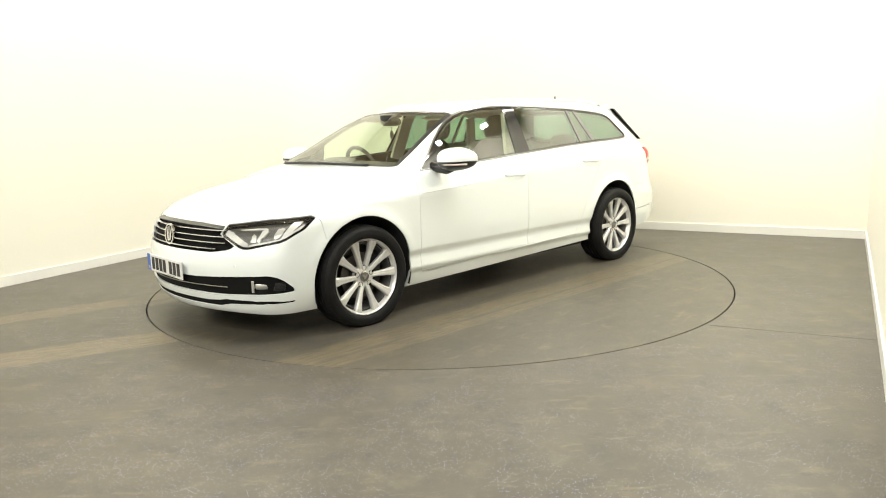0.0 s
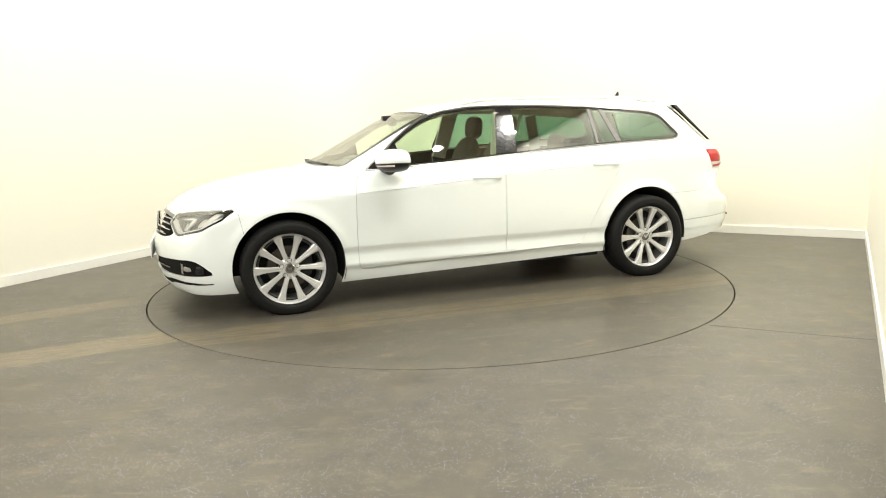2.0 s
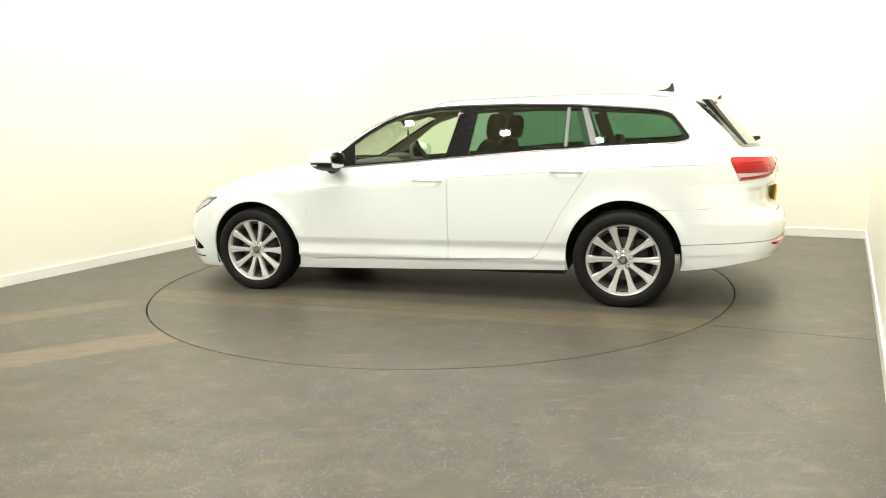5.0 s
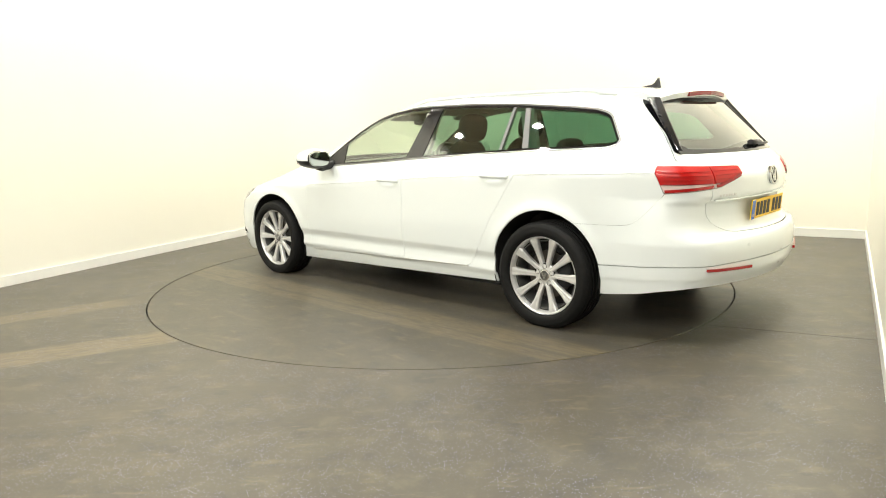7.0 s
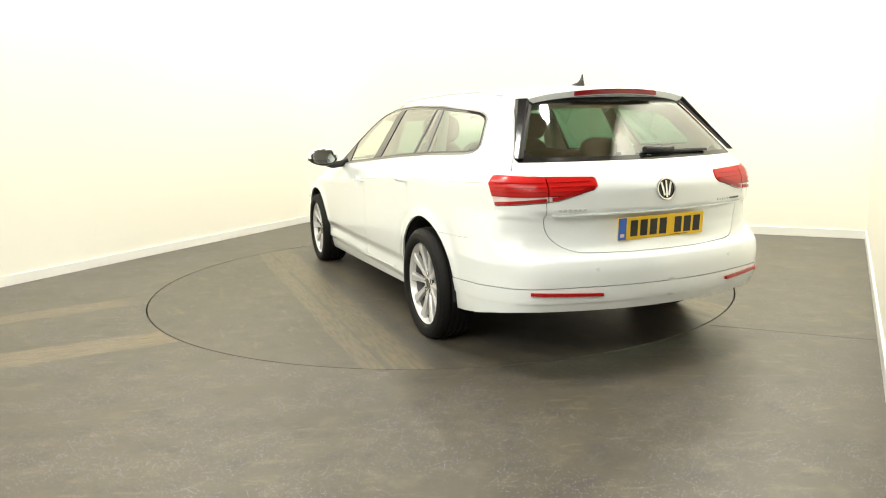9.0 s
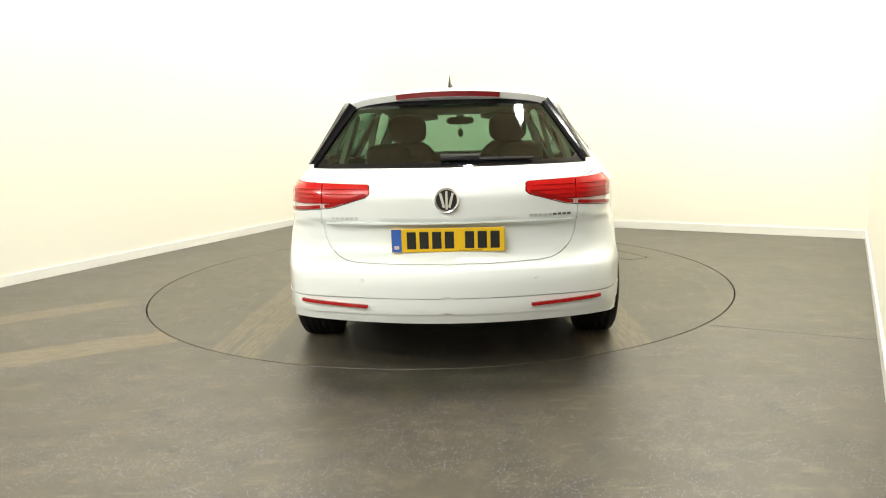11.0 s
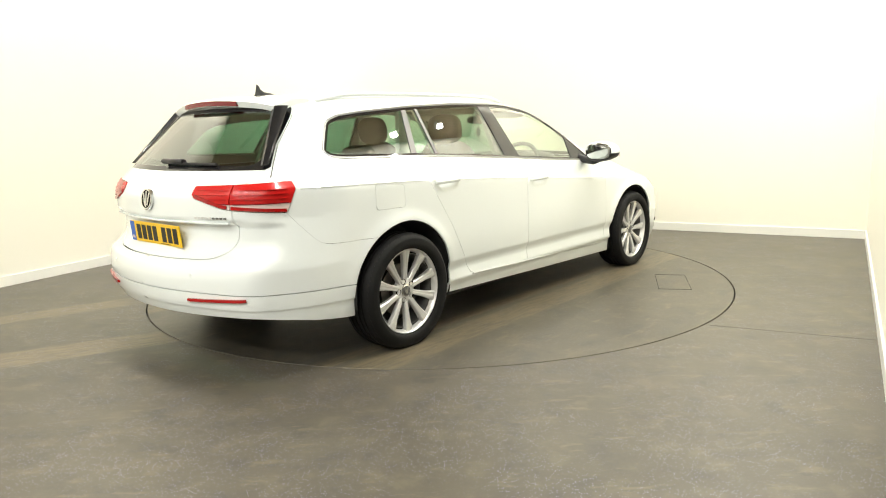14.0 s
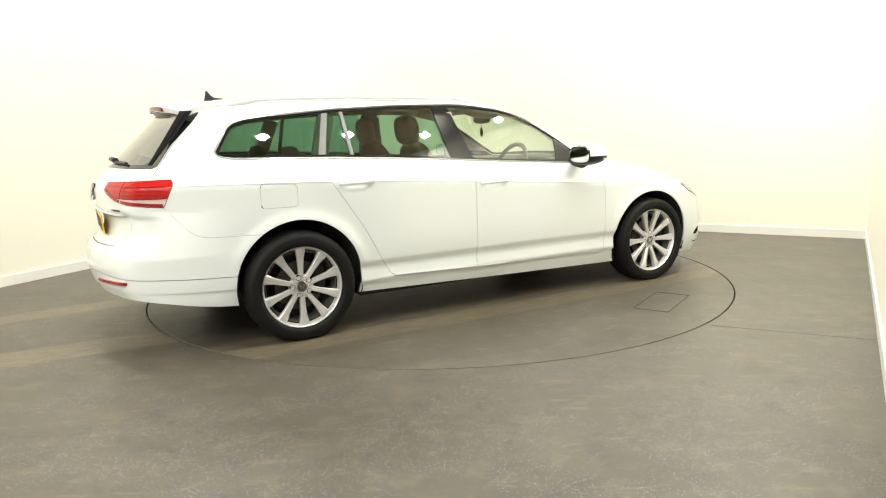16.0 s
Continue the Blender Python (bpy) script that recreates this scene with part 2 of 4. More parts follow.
def studio():
    west_dir = (CORNER - WEST).normalized()
    north_dir = (EAST - CORNER).normalized()
    a, b = CORNER - west_dir * COVE, CORNER + north_dir * COVE
    cove = []
    for i in range(25):
        t = i / 24
        cove.append(a.lerp(CORNER, t).lerp(CORNER.lerp(b, t), t) * .5 + .5 * (a * (1 - t) ** 2 + CORNER * 2 * t * (1 - t) + b * t * t))
    west0 = WEST - west_dir * 4.5
    east_dir = Vector((-.5025, -.8646))
    east1 = EAST + east_dir * 4.75
    runs = (("wall_west", [west0, a], "plain white painted studio wall"), ("wall_cove", cove, "white wall curving smoothly round the corner"),
            ("wall_north", [b, EAST], "plain white painted studio back wall"), ("wall_east", [EAST, east1], "plain white painted side wall"))
    for name, path, label in runs:
        ob = tagged(part(name, strip_wall(name, path, 1), M_WALL), label, "wall", kind="structure")
        sk = strip_wall("skirting", path, -1, .014, .085, .0)
        part("baseboard", sk, M_SKIRT, ob)
    # the hall round the studio, behind the camera
    def far(name, x0, y0, x1, y1):
        tagged(part(name, box_bm(x0, y0, -.02, x1, y1, CEILING), M_FAR), "grey hall wall behind the studio opening", "wall", kind="structure")
    far("wall_south", -9, -3.4, 8, -3.2)
    far("wall_hall_west", -9.2, -3.2, -9, 12)
    far("wall_hall_east", 8, -3.2, 8.2, 12)
    far("wall_hall_north", -9, 12, 8, 12.2)
    # floor with a round opening
    bm = bmesh.new()
    n = 160
    inner = [bm.verts.new((HUB[0] + (DISC_R + .005) * math.cos(2 * math.pi * i / n), HUB[1] + (DISC_R + .005) * math.sin(2 * math.pi * i / n), 0)) for i in range(n)]
    outer = []
    for i in range(n):
        c, s = math.cos(2 * math.pi * i / n), math.sin(2 * math.pi * i / n)
        k = 12 / max(abs(c), abs(s))
        outer.append(bm.verts.new((HUB[0] + k * c, HUB[1] + k * s, 0)))
    low = [bm.verts.new((v.co.x, v.co.y, -.03)) for v in inner]
    for i in range(n):
        j = (i + 1) % n
        bm.faces.new((inner[i], outer[i], outer[j], inner[j]))
        bm.faces.new((low[i], inner[i], inner[j], low[j]))
    fl = tagged(part("floor", bm, M_FLOOR), "grey speckled safety vinyl floor with tan tyre dirt", "floor", kind="structure")
    p, q = Vector((1.585, 4.0)), Vector((2.38, 3.62))
    d = (q - p).normalized(); nrm = Vector((-d.y, d.x)) * .0014
    bm = bmesh.new()
    ring = [p - nrm, q - nrm, q + nrm, p + nrm]
    t0 = [bm.verts.new((v.x, v.y, .001)) for v in ring]; t1 = [bm.verts.new((v.x, v.y, -.004)) for v in ring]
    bm.faces.new(t0)
    for i in range(4):
        bm.faces.new((t0[i], t1[i], t1[(i + 1) % 4], t0[(i + 1) % 4]))
    part("weld_seam", bm, M_SEAM, fl, "dark welded seam between floor sheets")
    pit = lathe([(DISC_R + .3, -.06), (DISC_R + .3, -.045)], 96, "z")
    tagged(part("turntable_pit", moved(pit, Matrix.Translation((HUB[0], HUB[1], 0))), M_PIT), "dark pit under the turntable", "pit", kind="structure")
    # ceiling
    tagged(part("ceiling", box_bm(-9, -5, CEILING, 8, 12, CEILING + .1), M_CEIL), "brown ceiling boards above the studio", "ceiling", kind="structure")


def ceiling_lamp():
    lamp = tagged(new("ceiling_light"), "square white recessed ceiling light panel, of a set with added fill panels", "ceiling light", "ceiling lights")
    fr = bmesh.new()
    for a in ((-.09, -.09, -.05, .09, -.075, 0), (-.09, .075, -.05, .09, .09, 0), (-.09, -.075, -.05, -.075, .075, 0), (.075, -.075, -.05, .09, .075, 0)):
        add_box(fr, *a)
    part("frame", fr, M_SKIRT, lamp, bevel=.004)
    part("diffuser", box_bm(-.075, -.075, -.03, .075, .075, -.012), M_LAMP, lamp, "glowing white diffuser")
    return lamp


def lamps():
    first = None
    turn = math.degrees(math.atan2(WIDE.y, WIDE.x))
    # a row along each side of the turntable; from (3.4, 6.2) on, unseen panels added as fill
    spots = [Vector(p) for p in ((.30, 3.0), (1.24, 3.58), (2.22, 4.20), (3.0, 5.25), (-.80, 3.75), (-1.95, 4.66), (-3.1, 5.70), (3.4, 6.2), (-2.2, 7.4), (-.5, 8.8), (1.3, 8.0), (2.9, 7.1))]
    # rows over the open end: unseen lamps added as frontal fill
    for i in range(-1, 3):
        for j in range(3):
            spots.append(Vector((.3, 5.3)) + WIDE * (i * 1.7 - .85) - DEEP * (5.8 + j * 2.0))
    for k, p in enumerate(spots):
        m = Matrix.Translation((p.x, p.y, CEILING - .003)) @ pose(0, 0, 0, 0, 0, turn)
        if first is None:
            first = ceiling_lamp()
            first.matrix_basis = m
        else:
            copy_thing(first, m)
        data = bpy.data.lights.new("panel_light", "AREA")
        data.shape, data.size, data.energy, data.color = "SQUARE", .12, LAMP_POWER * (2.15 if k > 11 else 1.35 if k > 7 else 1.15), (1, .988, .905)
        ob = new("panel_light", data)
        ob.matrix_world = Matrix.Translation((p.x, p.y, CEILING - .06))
    # steel beams under the hall's ceiling
    for k in range(3):
        p = Vector((-1.5, -.3)) - DEEP * (k * 1.6 - .8)
        b = box_bm(-5, -.06, CEILING - .22, 5, .06, CEILING - .004, m=Matrix.Translation((p.x, p.y, 0)) @ pose(0, 0, 0, 0, 0, turn))
        tagged(part("ceiling_beam", b, M_BEAM), "dark steel beam under the hall ceiling", "beam", "ceiling beams", "structure")


def turntable():
    t = tagged(part("turntable", lathe([(DISC_R - .004, -.03), (DISC_R - .004, -.003), (DISC_R - .006, 0.0)], 160, "z"), M_DISC),
               "round grey vinyl turntable flush with the floor", "turntable")
    # inspection hatch in the disc
    bm = bmesh.new()
    for a in ((-.255, -.115, 0, .255, -.112, .0012), (-.255, .112, 0, .255, .115, .0012), (-.255, -.112, 0, -.252, .112, .0012), (.252, -.112, 0, .255, .112, .0012)):
        add_box(bm, *a)
    part("hatch_joint", moved(bm, Matrix.Translation((.825, -1.63, .0005)) @ pose(0, 0, 0, 0, 0, 27)), M_PIT, t, "thin dark joint round an inspection hatch")
    return t


studio()
lamps()
table = turntable()


# ---------------------------------------------------------------- car: the skin as a solid of smooth curves
def curve(pairs):
    """A smooth curve through a few stations, without overshoot."""
    pairs = sorted(pairs)
    xs, ys = np.array([p[0] for p in pairs], float), np.array([p[1] for p in pairs], float)
    h, d = np.diff(xs), np.diff(ys) / np.diff(xs)
    m = np.zeros(len(xs))
    m[0], m[-1] = d[0], d[-1]
    for i in range(1, len(xs) - 1):
        if d[i - 1] * d[i] > 0:
            w1, w2 = 2 * h[i] + h[i - 1], h[i] + 2 * h[i - 1]
            m[i] = (w1 + w2) / (w1 / d[i - 1] + w2 / d[i])

    def at(x):
        x = np.asarray(x, float)
        xc = np.clip(x, xs[0], xs[-1])
        i = np.clip(np.searchsorted(xs, xc) - 1, 0, len(xs) - 2)
        t = (xc - xs[i]) / h[i]
        y = ((1 + 2 * t) * (1 - t) ** 2 * ys[i] + t * (1 - t) ** 2 * h[i] * m[i] + t * t * (3 - 2 * t) * ys[i + 1] + t * t * (t - 1) * h[i] * m[i + 1])
        return y + np.where(x < xs[0], (x - xs[0]) * m[0], 0) + np.where(x > xs[-1], (x - xs[-1]) * m[-1], 0)
    return at


def smax(a, b, k):
    return np.maximum(a, b) + np.maximum(k - np.abs(a - b), 0) ** 2 / (4 * k)


top_line = curve([(2.30, .57), (2.225, .682), (2.10, .760), (1.866, .848), (1.626, .897), (1.39, .930), (1.22, .946), (1.12, .966), (.97, 1.034), (.87, 1.088),
                  (.663, 1.203), (.43, 1.318), (.33, 1.352), (.1, 1.40), (-.3, 1.437), (-.7, 1.45), (-1.2, 1.443), (-1.65, 1.425), (-2.05, 1.392)])
nose_line = curve([(.12, 2.17), (.2, 2.235), (.3, 2.265), (.42, 2.275), (.50, 2.266), (.55, 2.25), (.60, 2.234), (.65, 2.215), (.72, 2.175), (.8, 2.09)])
tail_line = curve([(.2, -2.36), (.3, -2.42), (.41, -2.462), (.5, -2.468), (.57, -2.455), (.61, -2.40), (.66, -2.362), (.7, -2.352), (.765, -2.356), (.795, -2.392), (.885, -2.394),
                   (.96, -2.362), (1.0, -2.32), (1.034, -2.284), (1.311, -2.01), (1.36, -1.965), (1.45, -1.885)])
plan_line = curve([(2.3, .80), (2.1, .835), (1.9, .868), (1.73, .884), (1.393, .893), (1.0, .886), (.5, .884), (0, .886), (-.6, .888), (-1.393, .888), (-1.75, .858), (-2.05, .79), (-2.3, .70)])
crease_line = curve([(1.6, .76), (1.036, .779), (.4, .816), (-.19, .862), (-.79, .897), (-1.58, .930), (-2.1, .938)])
lean_line = curve([(1.5, .55), (.6, .58), (-1.0, .60), (-1.8, .78), (-2.1, .82)])
low_line = curve([(.12, -.080), (.2, -.042), (.25, -.030), (.272, -.027), (.292, -.011), (.33, -.015), (.37, -.019), (.43, -.003), (.56, .0), (.70, -.0032)])


end_line = curve([(.12, -.07), (.2, -.034), (.3, -.012), (.45, -.003), (.70, .0)])
HANDLES = ((-.045, .843), (-1.020, .898))       # middles of the door handles


def side_of(x, z):
    zc = crease_line(x)
    up = z - zc
    soft = np.clip((x - 1.0) / .5, 0, 1)
    lip = .012 * (1 - soft)
    above = -lip - lean_line(x) * np.maximum(up, 0)
    ends = np.clip((np.abs(x) - 1.30) / .2, 0, 1)
    below = low_line(np.minimum(z, .70)) * (1 - ends) + end_line(np.minimum(z, .70)) * ends - .02 * np.maximum(z - .70, 0)
    arch = 0
    for cx, cz in ((1.388, .314), (-1.385, .33)):
        r = np.hypot(x - cx, z - cz)
        arch = arch + .013 * np.exp(-((r - .385) / .040) ** 2) * np.clip((z - .34) / .2, 0, 1) * (z < .8)
    ramp = np.clip((up + .030) / .055, 0, 1)
    ramp = ramp * ramp * (3 - 2 * ramp)
    haunch = .045 * np.clip((-x - 1.72) / .3, 0, 1) * np.clip((.80 - z) / .25, 0, 1)
    cup = 0
    for hx, hz in HANDLES:
        cup = cup + .017 * np.exp(-((x - hx) / .075) ** 4 - ((z - hz + .008) / .022) ** 2)
    return plan_line(x) + arch + haunch - cup + below * (1 - ramp) + above * ramp


def skin_field(x, y, z):
    shift = .22 * y * y * np.clip((x + .4) / .8, 0, 1)
    crown = .115 - .05 * np.clip((x - .1) / .4, 0, 1) - .045 * np.clip((x - .5) / .4, 0, 1) * np.clip((1.35 - x) / .25, 0, 1) + .085 * np.clip((x - 1.15) / .4, 0, 1)
    slope = np.clip((x - .2) / .2, 0, 1) * np.clip((1.15 - x) / .1, 0, 1)
    top = (z - top_line(x + shift) + crown * y * y) / (1 + .15 * slope)
    side = (y - side_of(x, z)) / 1.08
    front = x - nose_line(z) + .37 * y * y
    rear = tail_line(z) + .30 * y * y - x
    rear = rear / (1 + .35 * np.clip((z - 1.0) / .05, 0, 1))
    k = .105 - .035 * np.clip((x - .1) / .4, 0, 1)
    f = smax(side, top, k)
    f = smax(f, front, .10)
    return smax(f, rear, .085)


def make_skin(n_mid=190, n_cap=46, n_up=104):
    x0, x1, z0 = -1.55, 1.62, .60
    mid = np.linspace(x1, x0, n_mid)
    ang = np.linspace(0, math.pi / 2, n_cap, endpoint=False)
    ox = np.concatenate([np.full(n_cap, x1), mid, np.full(n_cap, x0)])
    dx = np.concatenate([np.cos(ang), np.zeros(n_mid), -np.cos(ang[::-1])])
    dy = np.concatenate([np.sin(ang), np.ones(n_mid), np.sin(ang[::-1])])
    e = np.concatenate([np.linspace(-.62, .95, int(n_up * .72)), np.linspace(.95, math.pi / 2, n_up - int(n_up * .72) + 1)[1:]])
    O, E = np.meshgrid(ox, e, indexing="ij")
    DX, DY = np.cos(E) * dx[:, None], np.cos(E) * dy[:, None]
    DZ = np.sin(E)
    lo, hi = np.zeros_like(O), np.full_like(O, 2.2)
    for _ in range(34):
        m = (lo + hi) / 2
        inside = skin_field(O + m * DX, m * DY, z0 + m * DZ) < 0
        lo, hi = np.where(inside, m, lo), np.where(inside, hi, m)
    P = np.stack([O + lo * DX, np.maximum(lo * DY, 0), z0 + lo * DZ], -1)
    n, k = O.shape
    idx = np.arange(n * k).reshape(n, k)
    quads = np.stack([idx[:-1, :-1], idx[:-1, 1:], idx[1:, 1:], idx[1:, :-1]], -1).reshape(-1, 4)
    return P.reshape(-1, 3), [tuple(q) for q in quads]


def poly_sdf(px, py, poly, r=0.0):
    """Signed distance to a polygon, rounded by r: negative inside."""
    pts = np.array(poly, float)
    d = np.full(px.shape, 1e9)
    inside = np.zeros(px.shape, bool)
    for (ax, ay), (bx, by) in zip(pts, np.roll(pts, -1, 0)):
        ex, ey = bx - ax, by - ay
        t = np.clip(((px - ax) * ex + (py - ay) * ey) / (ex * ex + ey * ey), 0, 1)
        d = np.minimum(d, np.hypot(px - ax - t * ex, py - ay - t * ey))
        cond = ((ay > py) != (by > py)) & (px < ex * (py - ay) / (ey if abs(ey) > 1e-12 else 1e-12) + ax)
        inside ^= cond
    return np.where(inside, -d, d) - r


class Skin:
    """A sheet of faces that can be cut along lines into named panels."""

    def __init__(self, verts, faces):
        self.v = [tuple(p) for p in verts]
        self.faces = {"shell": list(faces)}

    def cut(self, source, field, inside, gap=0.0, drop=None):
        """Moves what lies inside field (< 0) from the panel named source to the one named inside; an open joint of width gap stays."""
        xyz = np.array(self.v)
        val = field(xyz[:, 0], xyz[:, 1], xyz[:, 2])
        rest, got = self._split(self.faces[source], list(val + gap / 2))
        if gap:
            xyz = np.array(self.v)
            val = field(xyz[:, 0], xyz[:, 1], xyz[:, 2])
            rest, _ = self._split(rest, list(-(val - gap / 2)), keep=1)
        self.faces[source] = rest
        if inside:
            self.faces.setdefault(inside, []).extend(got)
        return self

    def _split(self, faces, val, keep=0):
        out, ins, cache = [], [], {}
        for f in faces:
            s = [val[i] for i in f]
            if min(s) >= 0:
                out.append(f)
            elif max(s) <= 0:
                ins.append(f)
            else:
                a, b = [], []
                for i, j, si, sj in zip(f, f[1:] + f[:1], s, s[1:] + s[:1]):
                    (a if si >= 0 else b).append(i)
                    if (si >= 0) != (sj >= 0):
                        key = (min(i, j), max(i, j))
                        if key not in cache:
                            t = si / (si - sj)
                            p, q = self.v[i], self.v[j]
                            cache[key] = len(self.v)
                            self.v.append(tuple(p[c] + t * (q[c] - p[c]) for c in range(3)))
                            val.append(0.0)
                        a.append(cache[key]); b.append(cache[key])
                if len(a) > 2:
                    out.append(tuple(a))
                if len(b) > 2:
                    ins.append(tuple(b))
        return (ins, out) if keep else (out, ins)

    def normals(self, P):
        e = 1e-3
        g = np.stack([skin_field(P[:, 0] + e * a, P[:, 1] + e * b, P[:, 2] + e * c) - skin_field(P[:, 0] - e * a, P[:, 1] - e * b, P[:, 2] - e * c)
                      for a, b, c in ((1, 0, 0), (0, 1, 0), (0, 0, 1))], 1)
        return g / np.maximum(np.linalg.norm(g, axis=1)[:, None], 1e-9)

    def even(self, P, N, how):
        """Normals of one even sweep of glass through the points."""
        if how == "side":
            a = np.array([self.v[i] for i in {i for n in self.faces if n.startswith("pane_") for f in self.faces[n] for i in f}])
            terms = lambda p: np.stack([np.ones(len(p)), p[:, 0], p[:, 2], p[:, 0] ** 2, p[:, 0] * p[:, 2], p[:, 2] ** 2], 1)
            c = np.linalg.lstsq(terms(a), a[:, 1], rcond=None)[0]
            G = np.stack([-(c[1] + 2 * c[3] * P[:, 0] + c[4] * P[:, 2]), np.ones(len(P)), -(c[2] + c[4] * P[:, 0] + 2 * c[5] * P[:, 2])], 1)
        else:
            terms = lambda p: np.stack([np.ones(len(p)), p[:, 1] ** 2, p[:, 2], p[:, 2] ** 2, p[:, 1] ** 2 * p[:, 2]], 1)
            c = np.linalg.lstsq(terms(P), P[:, 0], rcond=None)[0]
            G = np.stack([np.ones(len(P)), -2 * P[:, 1] * (c[1] + c[4] * P[:, 2]), -(c[2] + 2 * c[3] * P[:, 2] + c[4] * P[:, 1] ** 2)], 1)
            G *= np.sign((G * N).sum(1))[:, None]
        return G / np.linalg.norm(G, axis=1)[:, None]

    def mesh(self, names, side=1, both=False, out=0.0, rim=0.012, even=""):
        """A bmesh of the panels: pushed out along the skin, with an edge turned inwards by rim."""
        faces = [f for n in names for f in self.faces.get(n, [])]
        bm = bmesh.new()
        lay = bm.verts.layers.float_vector.new("lie")
        for sg in ((1, -1) if both else (side,)):
            ids = sorted({i for f in faces for i in f})
            if not ids:
                continue
            P = np.array([self.v[i] for i in ids])
            N = self.normals(P)
            Q = P + out * N
            if even:
                N = self.even(P, N, even)
            vs = {i: bm.verts.new((q[0], sg * q[1], q[2])) for i, q in zip(ids, Q)}
            for i, n in zip(ids, N):
                vs[i][lay] = (n[0], sg * n[1], n[2])
            outer = {}
            inner = {}
            count = {}
            for f in faces:
                for a, b in zip(f, f[1:] + f[:1]):
                    count[(min(a, b), max(a, b))] = count.get((min(a, b), max(a, b)), 0) + 1
            if rim:
                where = dict(zip(ids, range(len(ids))))
                for (a, b), c in count.items():
                    if c == 1 and not (both and P[where[a]][1] < 1e-6 and P[where[b]][1] < 1e-6):
                        for i in (a, b):
                            if i not in inner:
                                r = Q[where[i]] - rim * N[where[i]]
                                inner[i] = bm.verts.new((r[0], sg * r[1], r[2]))
                                outer[i] = bm.verts.new(vs[i].co)
            for f in faces:
                loop = [vs[i] for i in f]
                if sg > 0:
                    loop.reverse()
                try:
                    bm.faces.new(loop).smooth = True
                except ValueError:
                    pass
                if rim:
                    for a, b in zip(f, f[1:] + f[:1]):
                        if count[(min(a, b), max(a, b))] == 1 and a in inner and b in inner:
                            quad = [outer[b], outer[a], inner[a], inner[b]]
                            if sg > 0:
                                quad.reverse()
                            try:
                                bm.faces.new(quad)
                            except ValueError:
                                pass
        if both:
            bmesh.ops.remove_doubles(bm, verts=[v for v in bm.verts if abs(v.co.y) < 1e-5], dist=2e-4)
        return bm


def side_panel(poly, r=0.0, upper=None):
    return lambda x, y, z: poly_sdf(x, z, poly, r)


def end_panel(poly, front, r=0.0, lim=0.0, edge=.10):
    if front:
        return lambda x, y, z: np.maximum(poly_sdf(y, z, poly, r), lim - x)
    return lambda x, y, z: np.maximum(np.maximum(poly_sdf(y, z, poly, r), lim + x), x - tail_line(z) - .30 * y * y - edge - .045 * np.clip((z - 1.15) / .2, 0, 1))


def corner_panel(poly, front, r=0.0):
    sg = 1 if front else -1
    return lambda x, y, z: np.maximum(poly_sdf((y - sg * x) / math.sqrt(2), z, poly, r), .9 - sg * x)


def nose_panel(poly, r=0.0):
    """A patch of the nose, in a measure that runs round its corner."""
    return lambda x, y, z: np.maximum(poly_sdf(y + .6 * (2.27 - x), z, poly, r), 1.5 - x)


def half_plane(ax, az, bx, bz):
    """Negative to the right of the line from a to b, in the side view."""
    l = math.hypot(bx - ax, bz - az)
    return lambda x, y, z: ((x - ax) * (bz - az) - (z - az) * (bx - ax)) / -l


DLO = [(.85, .926), (.60, 1.128), (.50, 1.20), (.396, 1.262), (.30, 1.302), (.19, 1.331), (-.015, 1.358), (-.22, 1.364), (-.63, 1.361), (-1.045, 1.343), (-1.456, 1.311), (-1.60, 1.294),
       (-1.67, 1.272), (-1.70, 1.25), (-1.798, 1.115), (-1.795, 1.09), (-1.765, 1.074), (-1.70, 1.064), (-1.22, 1.05), (-.81, 1.03), (-.205, .991), (.16, .964), (.525, .942)]


